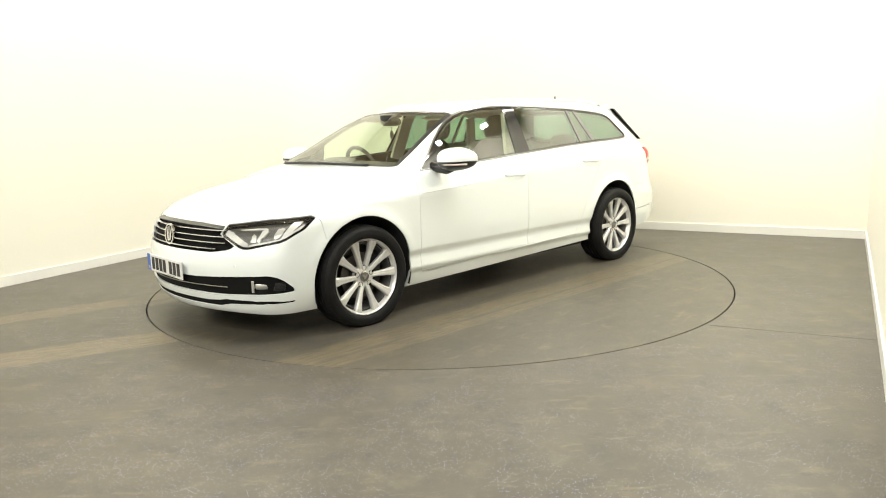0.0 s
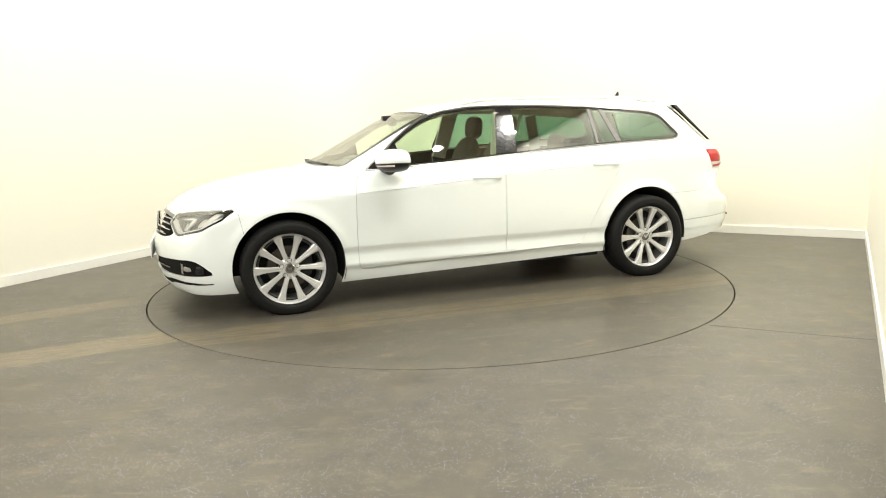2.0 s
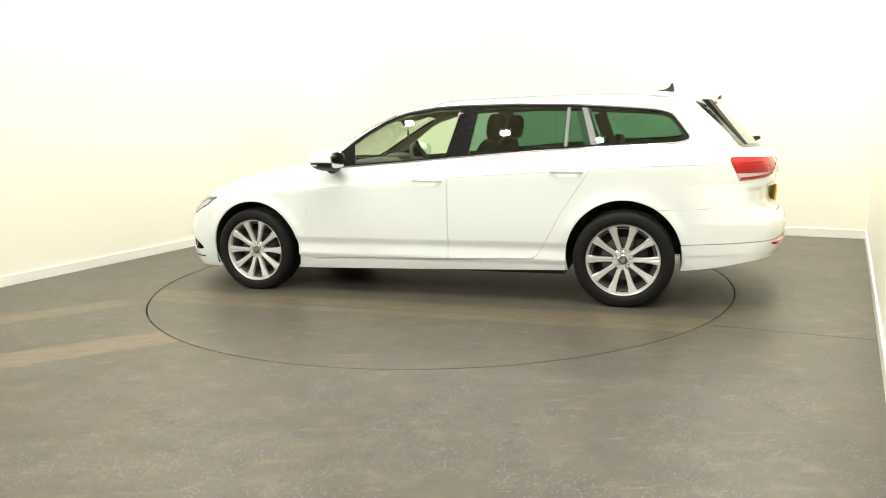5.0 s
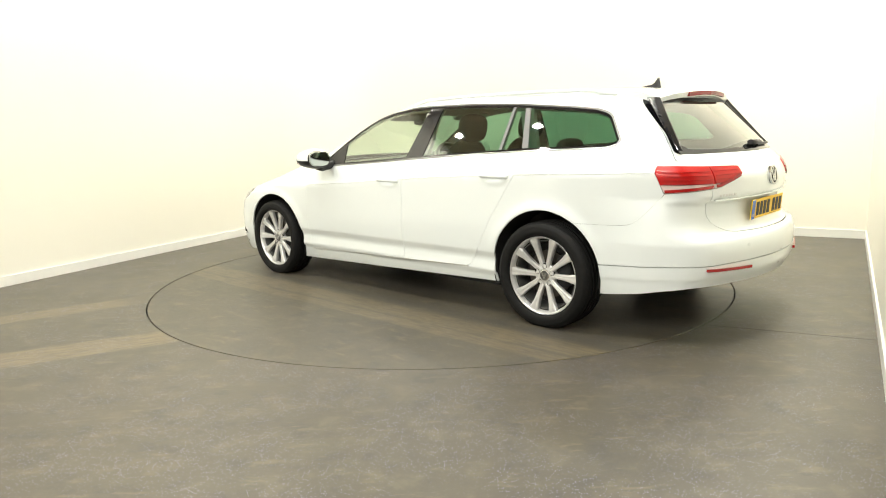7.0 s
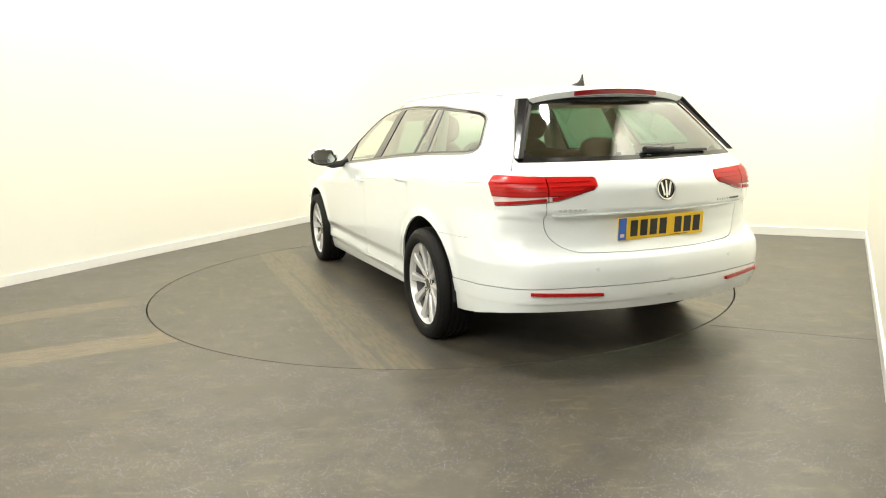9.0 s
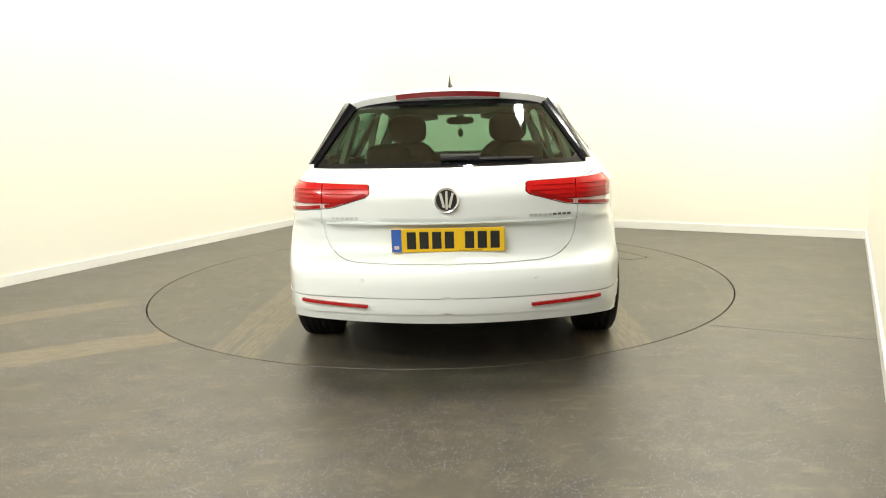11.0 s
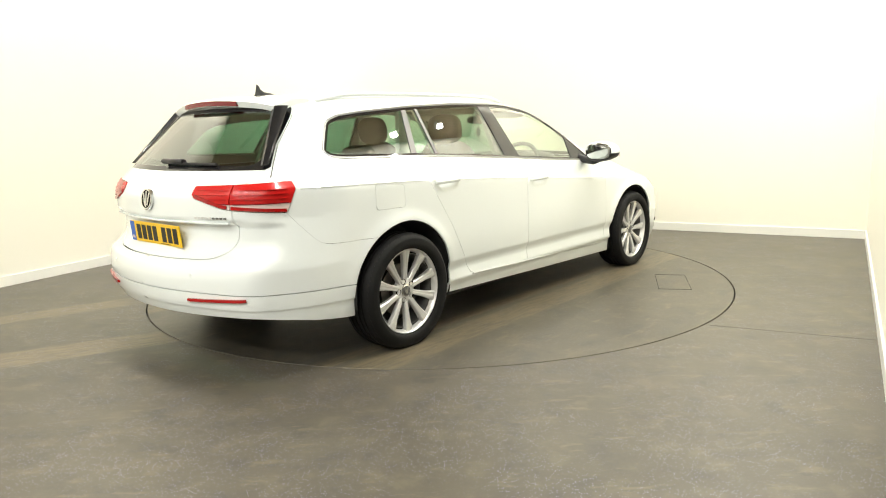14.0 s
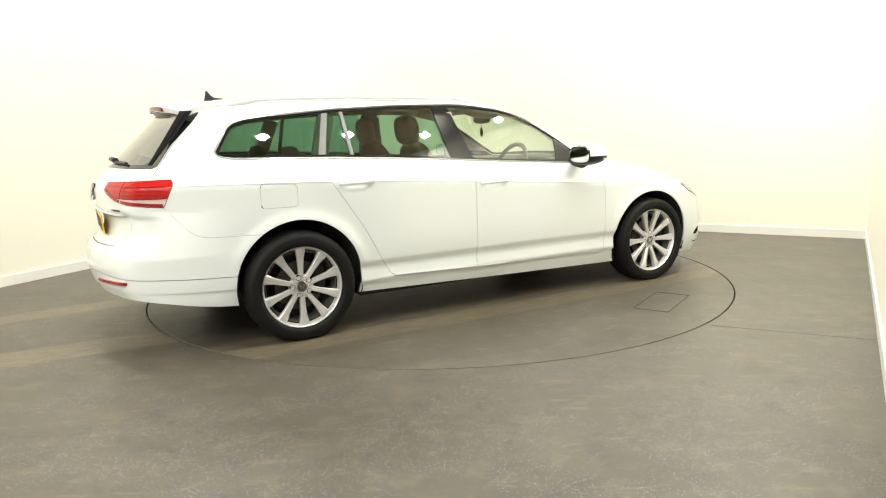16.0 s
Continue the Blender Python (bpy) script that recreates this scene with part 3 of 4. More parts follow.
def carve(right):
    """Cuts one half of the car's skin into its panels."""
    s = Skin(*make_skin())
    cut = s.cut
    # underside and wheel openings
    sill = curve([(2.3, .17), (1.75, .165), (1.0, .176), (-1.0, .228), (-1.75, .247), (-1.95, .270), (-2.15, .306), (-2.3, .324), (-2.5, .318)])
    cut("shell", lambda x, y, z: z - sill(x), None)
    for cx, cz, r in ((1.388, .316, .374), (-1.390, .332, .374)):
        cut("shell", lambda x, y, z: np.maximum(np.hypot(x - cx, (z - cz) * (1.0 if cx > 0 else .985)) - r, -(y - .3)), None)
    # glasshouse
    dlo = side_panel(DLO)
    cut("shell", lambda x, y, z: np.maximum(dlo(x, y, z), .45 - y), "trim")
    cut("trim", lambda x, y, z: dlo(x, y, z) + .009, "dark")
    cut("dark", lambda x, y, z: dlo(x, y, z) + .021, "glass")
    cut("glass", half_plane(.53, .90, .60, 1.15), "sail")
    g = lambda a, b: half_plane(*a, *b)
    # from the front: pane, pillar, pane, bar, pane, bar, pane
    for name, a, b in (("pane_front", (-.150, .991), (-.232, 1.35)), ("pillar_b", (-.318, 1.0), (-.356, 1.345)), ("pane_rear", (-.992, 1.03), (-.996, 1.34)),
                       ("bar", (-1.014, 1.03), (-1.018, 1.34)), ("pane_small", (-1.178, 1.045), (-1.088, 1.34)), ("pillar_c", (-1.222, 1.05), (-1.124, 1.338))):
        cut("glass", g(a, b), name)
    s.faces["pane_cargo"] = s.faces.pop("glass")
    scr_f = lambda x, y, z: np.maximum(poly_sdf(x + .22 * y * y, y, [(1.075, -.2), (1.075, .685), (.385, .532), (.385, -.2)], .03), .90 - z)
    cut("shell", scr_f, "screen_band", .0032)
    cut("screen_band", lambda x, y, z: scr_f(x, y, z) + .03, "windscreen")
    rw = end_panel([(-.2, 1.030), (.75, 1.036), (.75, 1.05), (.65, 1.335), (-.2, 1.345)], False, .004, 1.7, .045)
    cut("shell", rw, "rear_band", .002)
    cut("rear_band", end_panel([(-.2, 1.055), (.590, 1.060), (.605, 1.085), (.465, 1.31), (-.2, 1.325)], False, .008, 1.7), "rear_window")
    # lamps
    hl = nose_panel([(.572, .632), (.748, .560), (.80, .558), (1.046, .598), (1.152, .660), (1.190, .715), (1.175, .724), (.892, .708), (.603, .680)], .004)
    cut("shell", hl, "headlamp", .0032)
    tl = corner_panel([(-1.388, .955), (-1.408, .908), (-1.25, .856), (-1.2, .850), (-.935, .83), (-.893, .94), (-.915, .972)], False, .0032)
    cut("shell", tl, "taillamp", .0032)
    # nose openings
    cut("shell", nose_panel([(-.3, .699), (.355, .688), (.585, .674), (.555, .632), (.70, .566), (.64, .548), (.505, .532), (-.3, .534)], .002), "grille")
    cut("shell", nose_panel([(-.3, .372), (.36, .378), (.72, .394), (.95, .404), (1.0, .394), (1.045, .368), (1.098, .306), (1.04, .300), (.79, .292), (.54, .284), (-.3, .288)], .003), "intake")
    cut("shell", nose_panel([(-.3, .243), (.44, .238), (.53, .243), (.60, .252), (1.09, .252), (1.085, .240), (.62, .226), (.53, .208), (-.3, .214)], .002), "slot")
    # tail
    gate = end_panel([(-.2, 1.375), (.49, 1.365), (.65, 1.350), (.76, 1.03), (.76, 1.015), (.60, .965), (.592, .765), (.586, .715), (.567, .672), (.533, .638), (.487, .615), (.43, .606), (.2, .601), (-.2, .601)], False, .004, 1.7, .052)
    cut("shell", gate, "tailgate", .0032)
    seam = lambda x, y, z: (z - .645 - .62 * (np.sqrt((x + 1.955) ** 2 + .0016) - (x + 1.955))) / 1.3
    cut("shell", lambda x, y, z: np.maximum(seam(x, y, z), x + 1.55), "rear_bumper", .0012)
    # rear bumper's lower strip
    cut("rear_bumper", lambda x, y, z: z - .417 - .03 * np.clip((-x - 1.7) / .7, 0, 1), "valance", .0045)
    cut("valance", lambda x, y, z: -(z - .345 - .025 * np.clip((-x - 1.7) / .7, 0, 1)), "valance_strip")
    # bonnet
    cut("shell", lambda x, y, z: np.maximum(poly_sdf(x + .22 * y * y, y, [(1.135, -.2), (1.135, .70), (1.5, .728), (1.95, .70), (2.08, .6), (2.2, .45), (2.255, 0.2), (2.262, -.2)], .004), .69 - z), "bonnet", .002)
    # nose below the lamps
    cut("shell", lambda x, y, z: np.maximum(poly_sdf(x, z, [(1.70, .705), (1.66, .5), (1.60, .1), (2.6, .1), (2.6, .705)]), z - .71), "front_bumper", .002)
    # doors
    front = [(.917, .285), (.905, .262), (.85, .254), (-.184, .288), (-.186, .86), (-.15, 1.0), (-.23, 1.38), (.2, 1.36), (.40, 1.28), (.62, 1.14), (.872, .935), (.905, .86), (.921, .76), (.926, .5)]
    rear = [(-.190, .288), (-.78, .308), (-.82, .325), (-.87, .405), (-.988, .629), (-1.176, .913), (-1.215, 1.0), (-1.226, 1.06), (-1.12, 1.36), (-.236, 1.38), (-.156, 1.0), (-.192, .86)]
    cut("shell", lambda x, y, z: np.maximum(np.maximum(poly_sdf(x, z, front), .3 - y), z - 1.06 + np.clip(-x, -1, 0) * .12), "front_door", .002)
    cut("shell", lambda x, y, z: np.maximum(np.maximum(poly_sdf(x, z, rear), .3 - y), z - 1.12), "rear_door", .002)
    cut("shell", lambda x, y, z: np.maximum(np.maximum(z - .31, np.abs(x) - 1.3), .4 - y), "sill")
    cut("shell", lambda x, y, z: np.maximum(np.maximum(.895 - x, z - .93), .55 - y), "front_wing", .003)
    if right:
        cut("shell", side_panel([(-1.40, .80), (-1.585, .80), (-1.585, .915), (-1.40, .90)], .012), "fuel_flap", .0015)
    return s


# ---------------------------------------------------------------- car materials
M_PAINT = material("white_car_paint", (.832, .875, .872), .28, coat=1.0, grain=.012, scale=300, large=.015, large_scale=3)
M_BLACK = material("black_plastic", (.012, .012, .013), .42, grain=.2, scale=120, bump=.05)
M_GLOSS = material("gloss_black_trim", (.010, .010, .012), .05, grain=.1)
M_INTAKE = material("matt_black_mesh", (.006, .006, .006), .85, grain=.3, scale=150, spec=.15)
M_BROW = material("smoked_chrome", (.20, .20, .20), .3, metal=.9, grain=.05)
M_PILLAR = material("dark_gloss_pillar", (.010, .010, .012), .12, spec=.35, grain=.1)
M_BAR = material("grey_window_bar", (.16, .16, .16), .4, grain=.1)
M_LINER = material("dark_inner_panel", (.02, .02, .02), .85, grain=.2)
M_CHROME = material("chrome", (.78, .78, .78), .12, metal=1, grain=.03, scale=60)
M_SATIN = material("satin_aluminium", (.70, .71, .71), .28, metal=1, grain=.04, scale=60)
M_ALLOY = material("silver_alloy", (.72, .72, .715), .30, metal=.45, coat=.4, grain=.05, scale=80, large=.08, large_scale=9)
M_ALLOY_D = material("shaded_alloy", (.16, .16, .155), .45, metal=.6, grain=.15, scale=50)
M_RUBBER = material("tyre_rubber", (.009, .009, .009), .60, spec=.18, grain=.35, scale=90, bump=.25, large=.3, large_scale=12)
M_DISC_B = material("brake_disc_steel", (.12, .11, .10), .4, metal=.9, grain=.3, scale=25)
M_RED = material("red_lamp_lens", (.36, .006, .006), .15, coat=.3, grain=.08, scale=60)
M_RED_L = material("bright_red_lens", (.50, .011, .010), .22, spec=.35, coat=.12, grain=.08, scale=60)
M_RED_D = material("dark_red_lens", (.19, .004, .008), .25, coat=.15, grain=.08, scale=60)
M_CLEAR_L = material("pale_lamp_lens", (.72, .60, .57), .15, coat=1, grain=.08, scale=90)
M_REFL = material("lamp_reflector", (.55, .55, .54), .38, metal=1, grain=.05, scale=80)
M_LAMP_IN = material("grey_lamp_housing", (.11, .11, .108), .32, metal=.4, grain=.2, scale=60)
M_DRL = material("milky_light_guide", (.62, .62, .60), .2, coat=.6, grain=.04)
M_TRIM_IN = material("grey_cabin_lining", (.50, .48, .43), .85, grain=.08, scale=60, large=.06)
M_DASH = material("dark_grey_dashboard", (.075, .073, .07), .6, grain=.2, scale=150, bump=.1)
M_SEAT = material("anthracite_seat_cloth", (.055, .052, .05), .9, grain=.3, scale=180, bump=.2, large=.2, large_scale=6)
M_WHITE_P = material("white_plate", (.78, .78, .76), .4, grain=.03)
M_YELLOW_P = material("yellow_plate", (.82, .52, .014), .4, grain=.03)
M_BLUE_P = material("blue_plate_band", (.04, .13, .50), .4, grain=.05)
M_INK = material("black_ink", (.015, .014, .012), .5, grain=.1)
G_FRONT = glass("green_tinted_glass", (.80, .92, .79), base=.09)
G_SCREEN = glass("windscreen_glass", (.90, .97, .86), gloss=.75, base=.11)
G_REAR = glass("privacy_glass", (.25, .44, .34), base=.10)
G_LENS = glass("clear_lens", (.95, .95, .95))
G_MIRROR = material("mirror_glass", (.55, .58, .57), .03, metal=1)


def on_nose(y, z, out=0.0):
    return Vector((float(nose_line(z)) - .37 * y * y + out, y, z))


def on_tail(y, z, out=0.0):
    return Vector((float(tail_line(z)) + .30 * y * y - out, y, z))


def skin_at(o, d):
    """Where a ray from inside meets the car's skin."""
    lo, hi = 0.0, 3.0
    for _ in range(40):
        m = (lo + hi) / 2
        q = Vector(o) + m * Vector(d)
        if skin_field(q.x, abs(q.y), q.z) < 0:
            lo = m
        else:
            hi = m
    return Vector(o) + lo * Vector(d)


def side_point(x, z, sg=1, out=0.0):
    p = skin_at((x, 0, z), (0, 1, 0))
    return Vector((x, sg * (p.y + out), z))


def number_plate(car, name, at, turn, mat, label):
    """at: the middle; turn: the pose that faces the plate along its own +x."""
    m = Matrix.Translation(at) @ turn
    base = part(name, moved(box_bm(-.004, -.26, -.0555, .004, .26, .0555), m), mat, car, label, bevel=.003)
    part("blue_band", moved(box_bm(.0035, -.258, -.0535, .0055, -.213, .0535), m), M_BLUE_P, base)
    part("band_mark", moved(box_bm(.005, -.247, -.040, .0062, -.224, -.024), m), M_CLEAR_L, base)
    for i in range(7):
        y0 = -.188 + i * .058 + (.034 if i > 3 else 0)
        part("ink_bar", moved(box_bm(.0035, y0, -.0395, .0056, y0 + .042, .0395), m), M_INK, base)
    part("maker_line", moved(box_bm(.0035, .05, -.050, .0050, .16, -.0475), m), M_INK, base)


def badge(car, at, turn, r):
    m = Matrix.Translation(at) @ turn
    base = part("badge", moved(lathe([(r * .93, -.012), (r * .93, .003), (.0001, .005)], 32, "x"), m), M_GLOSS, car, "round black and chrome badge")
    part("badge_ring", moved(lathe([(r, -.004), (r, .006), (r * .95, .009), (r * .84, .008), (r * .82, .002), (r * .84, -.004)], 40, "x", True), m), M_CHROME, base)
    bm = bmesh.new()
    for s in (-1, 1):
        add_box(bm, .002, -r * .10, -r * .60, .008, r * .10, r * .60, m=m @ Matrix.Translation((0, s * r * .36, 0)) @ pose(0, 0, 0, s * -14))
    add_box(bm, .002, -r * .09, -r * .74, .0085, r * .09, r * .74, m=m)
    part("badge_emblem", bm, M_CHROME, base)


def wheel(car, x, z, sg, phase=0.0):
    """An alloy wheel with ten flared spokes, its tyre and the brake behind it. Its face looks along +y before it is turned."""
    place = Matrix.Translation((x, sg * .806, z)) @ (pose(0, 0, 0, 0, 0, 180) if sg < 0 else Matrix.Identity(4))
    rim = part("wheel", lathe([(.224, .060), (.241, .078), (.241, .088), (.236, .091), (.231, .086), (.224, .070), (.220, .055)], 72, "y", True), M_ALLOY, car, "silver ten-spoke alloy wheel")
    rim.matrix_local = place
    R = z + .013

    def set_down(bm):
        for v in bm.verts:
            v.co.z = max(v.co.z, .0015 - z)
        return bm
    prof = [(.228, -.095), (.246, -.108), (.275, -.113), (.30, -.108), (R - .012, -.098), (R - .003, -.080)]
    for g0 in (-.052, -.018, .018, .052):
        prof += [(R, g0 - .007), (R - .008, g0 - .0045), (R - .008, g0 + .0045), (R, g0 + .007)]
    prof += [(R - .003, .080), (R - .012, .097), (.30, .107), (.296, .1095), (.288, .1095), (.275, .113), (.254, .110), (.243, .099), (.238, .082), (.238, -.08)]
    tyre = part("tyre", set_down(lathe(prof, 120, "y", True)), M_RUBBER, rim, "black road tyre with grooved tread")
    # the barrel's shade is put into its darker alloy colour
    part("rim_barrel", lathe([(.229, -.09), (.235, -.085), (.218, -.07), (.205, -.03), (.213, .058), (.209, .058), (.197, .0), (.197, -.06), (.218, -.085)], 64, "y", True), M_ALLOY_D, rim)
    # shoulder blocks
    bm = bmesh.new()
    for i in range(72):
        for s in (-1, 1):
            a = 2 * math.pi * (i + (.5 if s > 0 else 0)) / 72
            add_box(bm, -.0085, s * .084 - .011, R - .020, .0085, s * .084 + .011, R - .0085, m=pose(0, 0, 0, 0, math.degrees(a), 0) @ pose(0, 0, 0, 0, 0, 14))
    part("tread", set_down(bm), M_RUBBER, rim)["kind"] = "stuff"
    # spokes: a ridged bar, wide at the rim
    sp = bmesh.new()
    prof = [(.045, .060, .017, .024), (.075, .064, .0150, .024), (.12, .069, .0160, .026), (.172, .075, .0195, .028), (.204, .080, .0255, .030), (.228, .081, .030, .030)]
    rings = []
    for r, y, hw, dp in prof:
        rings.append([sp.verts.new(q) for q in ((-hw, y - dp, r), (-hw, y - .006, r), (-hw * .72, y, r), (-hw * .12, y + .0005, r), (hw * .12, y - .0015, r), (hw * .72, y - .001, r), (hw, y - .006, r), (hw, y - dp, r))])
    for a, b in zip(rings, rings[1:]):
        for i in range(7):
            sp.faces.new((a[i], a[i + 1], b[i + 1], b[i]))
        sp.faces.new((a[7], a[0], b[0], b[7]))
    sp.faces.new(rings[0]); sp.faces.new(rings[-1])
    bmesh.ops.recalc_face_normals(sp, faces=sp.faces)
    first = part("spoke", sp, M_ALLOY, rim)
    first.matrix_local = pose(0, 0, 0, 0, 18 + phase, 0)
    for i in range(1, 10):
        o = new("spoke", first.data)
        o.parent = rim
        o.matrix_local = pose(0, 0, 0, 0, 18 + phase + 36 * i, 0)
    part("wheel_hub", lathe([(.0001, .030), (.073, .030), (.073, .052), (.060, .060), (.036, .061), (.034, .056), (.0001, .056)], 40, "y"), M_ALLOY, rim)
    part("centre_cap", lathe([(.034, .050), (.034, .062), (.031, .0645), (.0001, .0655)], 32, "y"), M_CHROME, rim, "round chrome centre cap")
    part("cap_face", lathe([(.028, .060), (.028, .0660), (.012, .0668), (.0001, .0668)], 24, "y"), M_BROW, rim)
    mark = bmesh.new()
    for a, b in ((-.015, -.006), (.015, .006), (-.006, 0), (.006, 0)):
        add_box(mark, -.0022, .0655, -.017, .0022, .0678, .017, m=Matrix.Translation(((a + b) / 2, 0, -.001)) @ pose(0, 0, 0, 0, -22 if a < 0 else 22, 0))
    part("cap_mark", mark, M_CHROME, rim)
    # shallow cups for the bolt holes, the shade inside them painted matt black
    bolt = lathe([(.0165, .040), (.0165, .0628), (.015, .063), (.0135, .056), (.0001, .056)], 16, "y")
    b0 = part("bolt_hole", bolt, M_INTAKE, rim, "wheel bolt hole, its shade given as matt black")
    for i in range(5):
        o = b0 if i == 0 else new("bolt_hole", b0.data)
        o.parent = rim
        o.matrix_local = pose(0, 0, 0, 0, phase + 72 * i, 0) @ Matrix.Translation((0, 0, .056))
    part("brake_disc", lathe([(.0001, -.01), (.145, -.01), (.145, .012), (.085, .012), (.08, .025), (.0001, .025)], 48, "y"), M_DISC_B, rim, "dull steel brake disc")
    part("brake_caliper", moved(blob((.10, .07, .20), 8, 4), Matrix.Translation((-.11, 0, .03))), M_LINER, rim)
    part("rim_well", lathe([(.0001, -.062), (.199, -.062), (.199, -.045), (.0001, -.045)], 40, "y"), M_LINER, rim)


def mirror(car, sg):
    """A door mirror: white cap, black foot and rim, glass at the back, lamp strip."""
    def to(bm):
        return moved(bm, Matrix.Diagonal((1, sg, 1, 1)))
    def head(scale=1.0):
        bm = blob((.25, .25, .155), 18, 2.5)
        for v in bm.verts:
            c = v.co
            k = 1 - .25 * max(c.y, 0) / .125
            c.z *= k * scale
            c.x = c.x * scale if c.x > 0 else max(c.x, -.095 + (.012 if scale < 1 else 0))
            c.x -= .10 * max(c.y, 0)
            c.y *= scale
        return bm
    place = Matrix.Translation((.675, .985, 1.0)) @ pose(0, 0, 0, 0, 0, -6)
    cap = moved(head(), place)
    for f in list(cap.faces):
        at = place.inverted() @ f.calc_center_median()
        if at.z < -.012 or at.x < -.090:
            bmesh.ops.delete(cap, geom=[f], context="FACES_ONLY")
    body = part("door_mirror", to(cap), M_PAINT, car, "white door mirror on a black foot")
    low = moved(head(.992), place)
    part("mirror_base", to(low), M_BLACK, body)
    strip = [place @ Vector((.110 * math.cos(a) * 1.03, .115 * math.sin(a) * 1.06 + .0, -.030)) for a in [radians(d) for d in range(-5, 84, 8)]]
    part("indicator_strip", to(sweep(strip, oval(.012, .012, 8))), M_CLEAR_L, body)
    part("mirror_glass", to(moved(blob((.012, .19, .115), 12, 3.2), place @ Matrix.Translation((-.088, .0, .003)))), G_MIRROR, body)
    foot = sweep([(.70, .76, .955), (.695, .82, .935), (.685, .90, .925), (.68, .95, .945)], oval(.07, .055, 10))
    part("mirror_foot", to(foot), M_BLACK, body)


def seats(car):
    def front_seat(y):
        st = moved(blob((.52, .50, .20), 14, 3.2), Matrix.Translation((.02, y, .46)) @ pose(0, 0, 0, 0, -8, 0))
        seat = part("front_seat", st, M_SEAT, car, "anthracite cloth front seat")
        bk = blob((.16, .50, .66), 16, 3.0)
        for v in bk.verts:
            v.co.y *= 1 - .16 * max(v.co.z, 0) / .33
        part("backrest", moved(bk, Matrix.Translation((-.30, y, .80)) @ pose(0, 0, 0, 0, -16, 0)), M_SEAT, seat)
        part("headrest", moved(blob((.11, .27, .20), 14, 3.0), Matrix.Translation((-.425, y, 1.20)) @ pose(0, 0, 0, 0, -8, 0)), M_SEAT, seat)
        for s in (-.06, .06):
            part("headrest_post", sweep([(-.40, y + s, 1.02), (-.42, y + s, 1.14)], oval(.013, .013, 8), (1, 0, 0)), M_CHROME, seat)
    front_seat(.36)
    front_seat(-.36)
    bench = part("rear_bench", moved(blob((.52, 1.26, .20), 16, 4), Matrix.Translation((-.85, 0, .47))), M_SEAT, car, "anthracite cloth rear bench")
    part("backrest", moved(blob((.16, 1.26, .62), 16, 4), Matrix.Translation((-1.16, 0, .74)) @ pose(0, 0, 0, 0, -18, 0)), M_SEAT, bench)
    for y in (-.40, 0, .40):
        part("headrest", moved(blob((.09, .27, .15 if y else .11), 12, 3), Matrix.Translation((-1.27, y, 1.045 if y else 1.01)) @ pose(0, 0, 0, 0, -10, 0)), M_SEAT, bench)
    # dashboard and controls
    dash = sweep([(.80, -.70, .88), (.80, 0, .90), (.80, .70, .88)], [(-.28, .02), (-.20, .07), (-.02, .075), (.10, .03), (.13, -.06), (.08, -.25), (-.25, -.30)])
    d = part("dashboard", dash, M_DASH, car, "dark grey dashboard")
    part("instrument_hood", moved(blob((.20, .36, .09), 12, 2.6), Matrix.Translation((.66, -.37, .955))), M_DASH, d)
    ring = lathe([(.185 + .016 * math.cos(a), .016 * math.sin(a)) for a in [2 * math.pi * i / 10 for i in range(10)]], 40, "x", True)
    m = Matrix.Translation((.43, -.37, .90)) @ pose(0, 0, 0, 0, 24, 0)
    w = part("steering_wheel", moved(ring, m), M_DASH, car, "black steering wheel")
    part("steering_hub", moved(blob((.05, .15, .13), 10, 3), m), M_DASH, w)
    for a in (0, 90, 180):
        part("steering_spoke", moved(box_bm(-.012, .05, -.02, .012, .18, .02), m @ pose(0, 0, 0, -a + 0, 0, 0)), M_DASH, w)
    im = part("interior_mirror", moved(blob((.035, .23, .065), 12, 3.5), Matrix.Translation((.42, 0, 1.265)) @ pose(0, 0, 0, 0, 8, 0)), M_BLACK, car, "black interior mirror")
    part("mirror_stem", box_bm(.43, -.03, 1.27, .50, .03, 1.315), M_BLACK, im)
    part("hanging_tag", moved(blob((.006, .045, .075), 8, 2), Matrix.Translation((.415, .0, 1.165))), M_BLACK, im, "small dark tag hanging from the mirror")
    part("tag_cord", sweep([(.42, 0, 1.24), (.416, 0, 1.20)], oval(.004, .004, 6), (1, 0, 0)), M_BLACK, im)
    for y in (-.37, .37):
        part("sun_visor", moved(blob((.15, .40, .02), 10, 4), Matrix.Translation((.20, y, 1.295)) @ pose(0, 0, 0, 0, 18, 0)), M_TRIM_IN, im)
    # load bay and floor of the cabin
    part("load_cover", box_bm(-2.10, -.60, .955, -1.32, .60, .965), M_DASH, car, "dark roller cover over the load bay")
    part("cabin_floor", joined(box_bm(-1.0, -.70, .27, 1.0, .70, .30), box_bm(-2.15, -.60, .55, -1.0, .60, .58)), M_LINER, car)
    for sg in (1, -1):
        part("pillar_cover", moved(sweep([(-.20, .70, .94), (-.27, .60, 1.30)], [(-.06, -.015), (.06, -.015), (.06, .015), (-.06, .015)], (0, 1, 0)), Matrix.Diagonal((1, sg, 1, 1))), M_TRIM_IN, car)
        part("pillar_cover", moved(sweep([(-1.20, .70, .98), (-1.10, .61, 1.30)], [(-.05, -.015), (.05, -.015), (.05, .015), (-.05, .015)], (0, 1, 0)), Matrix.Diagonal((1, sg, 1, 1))), M_TRIM_IN, car)


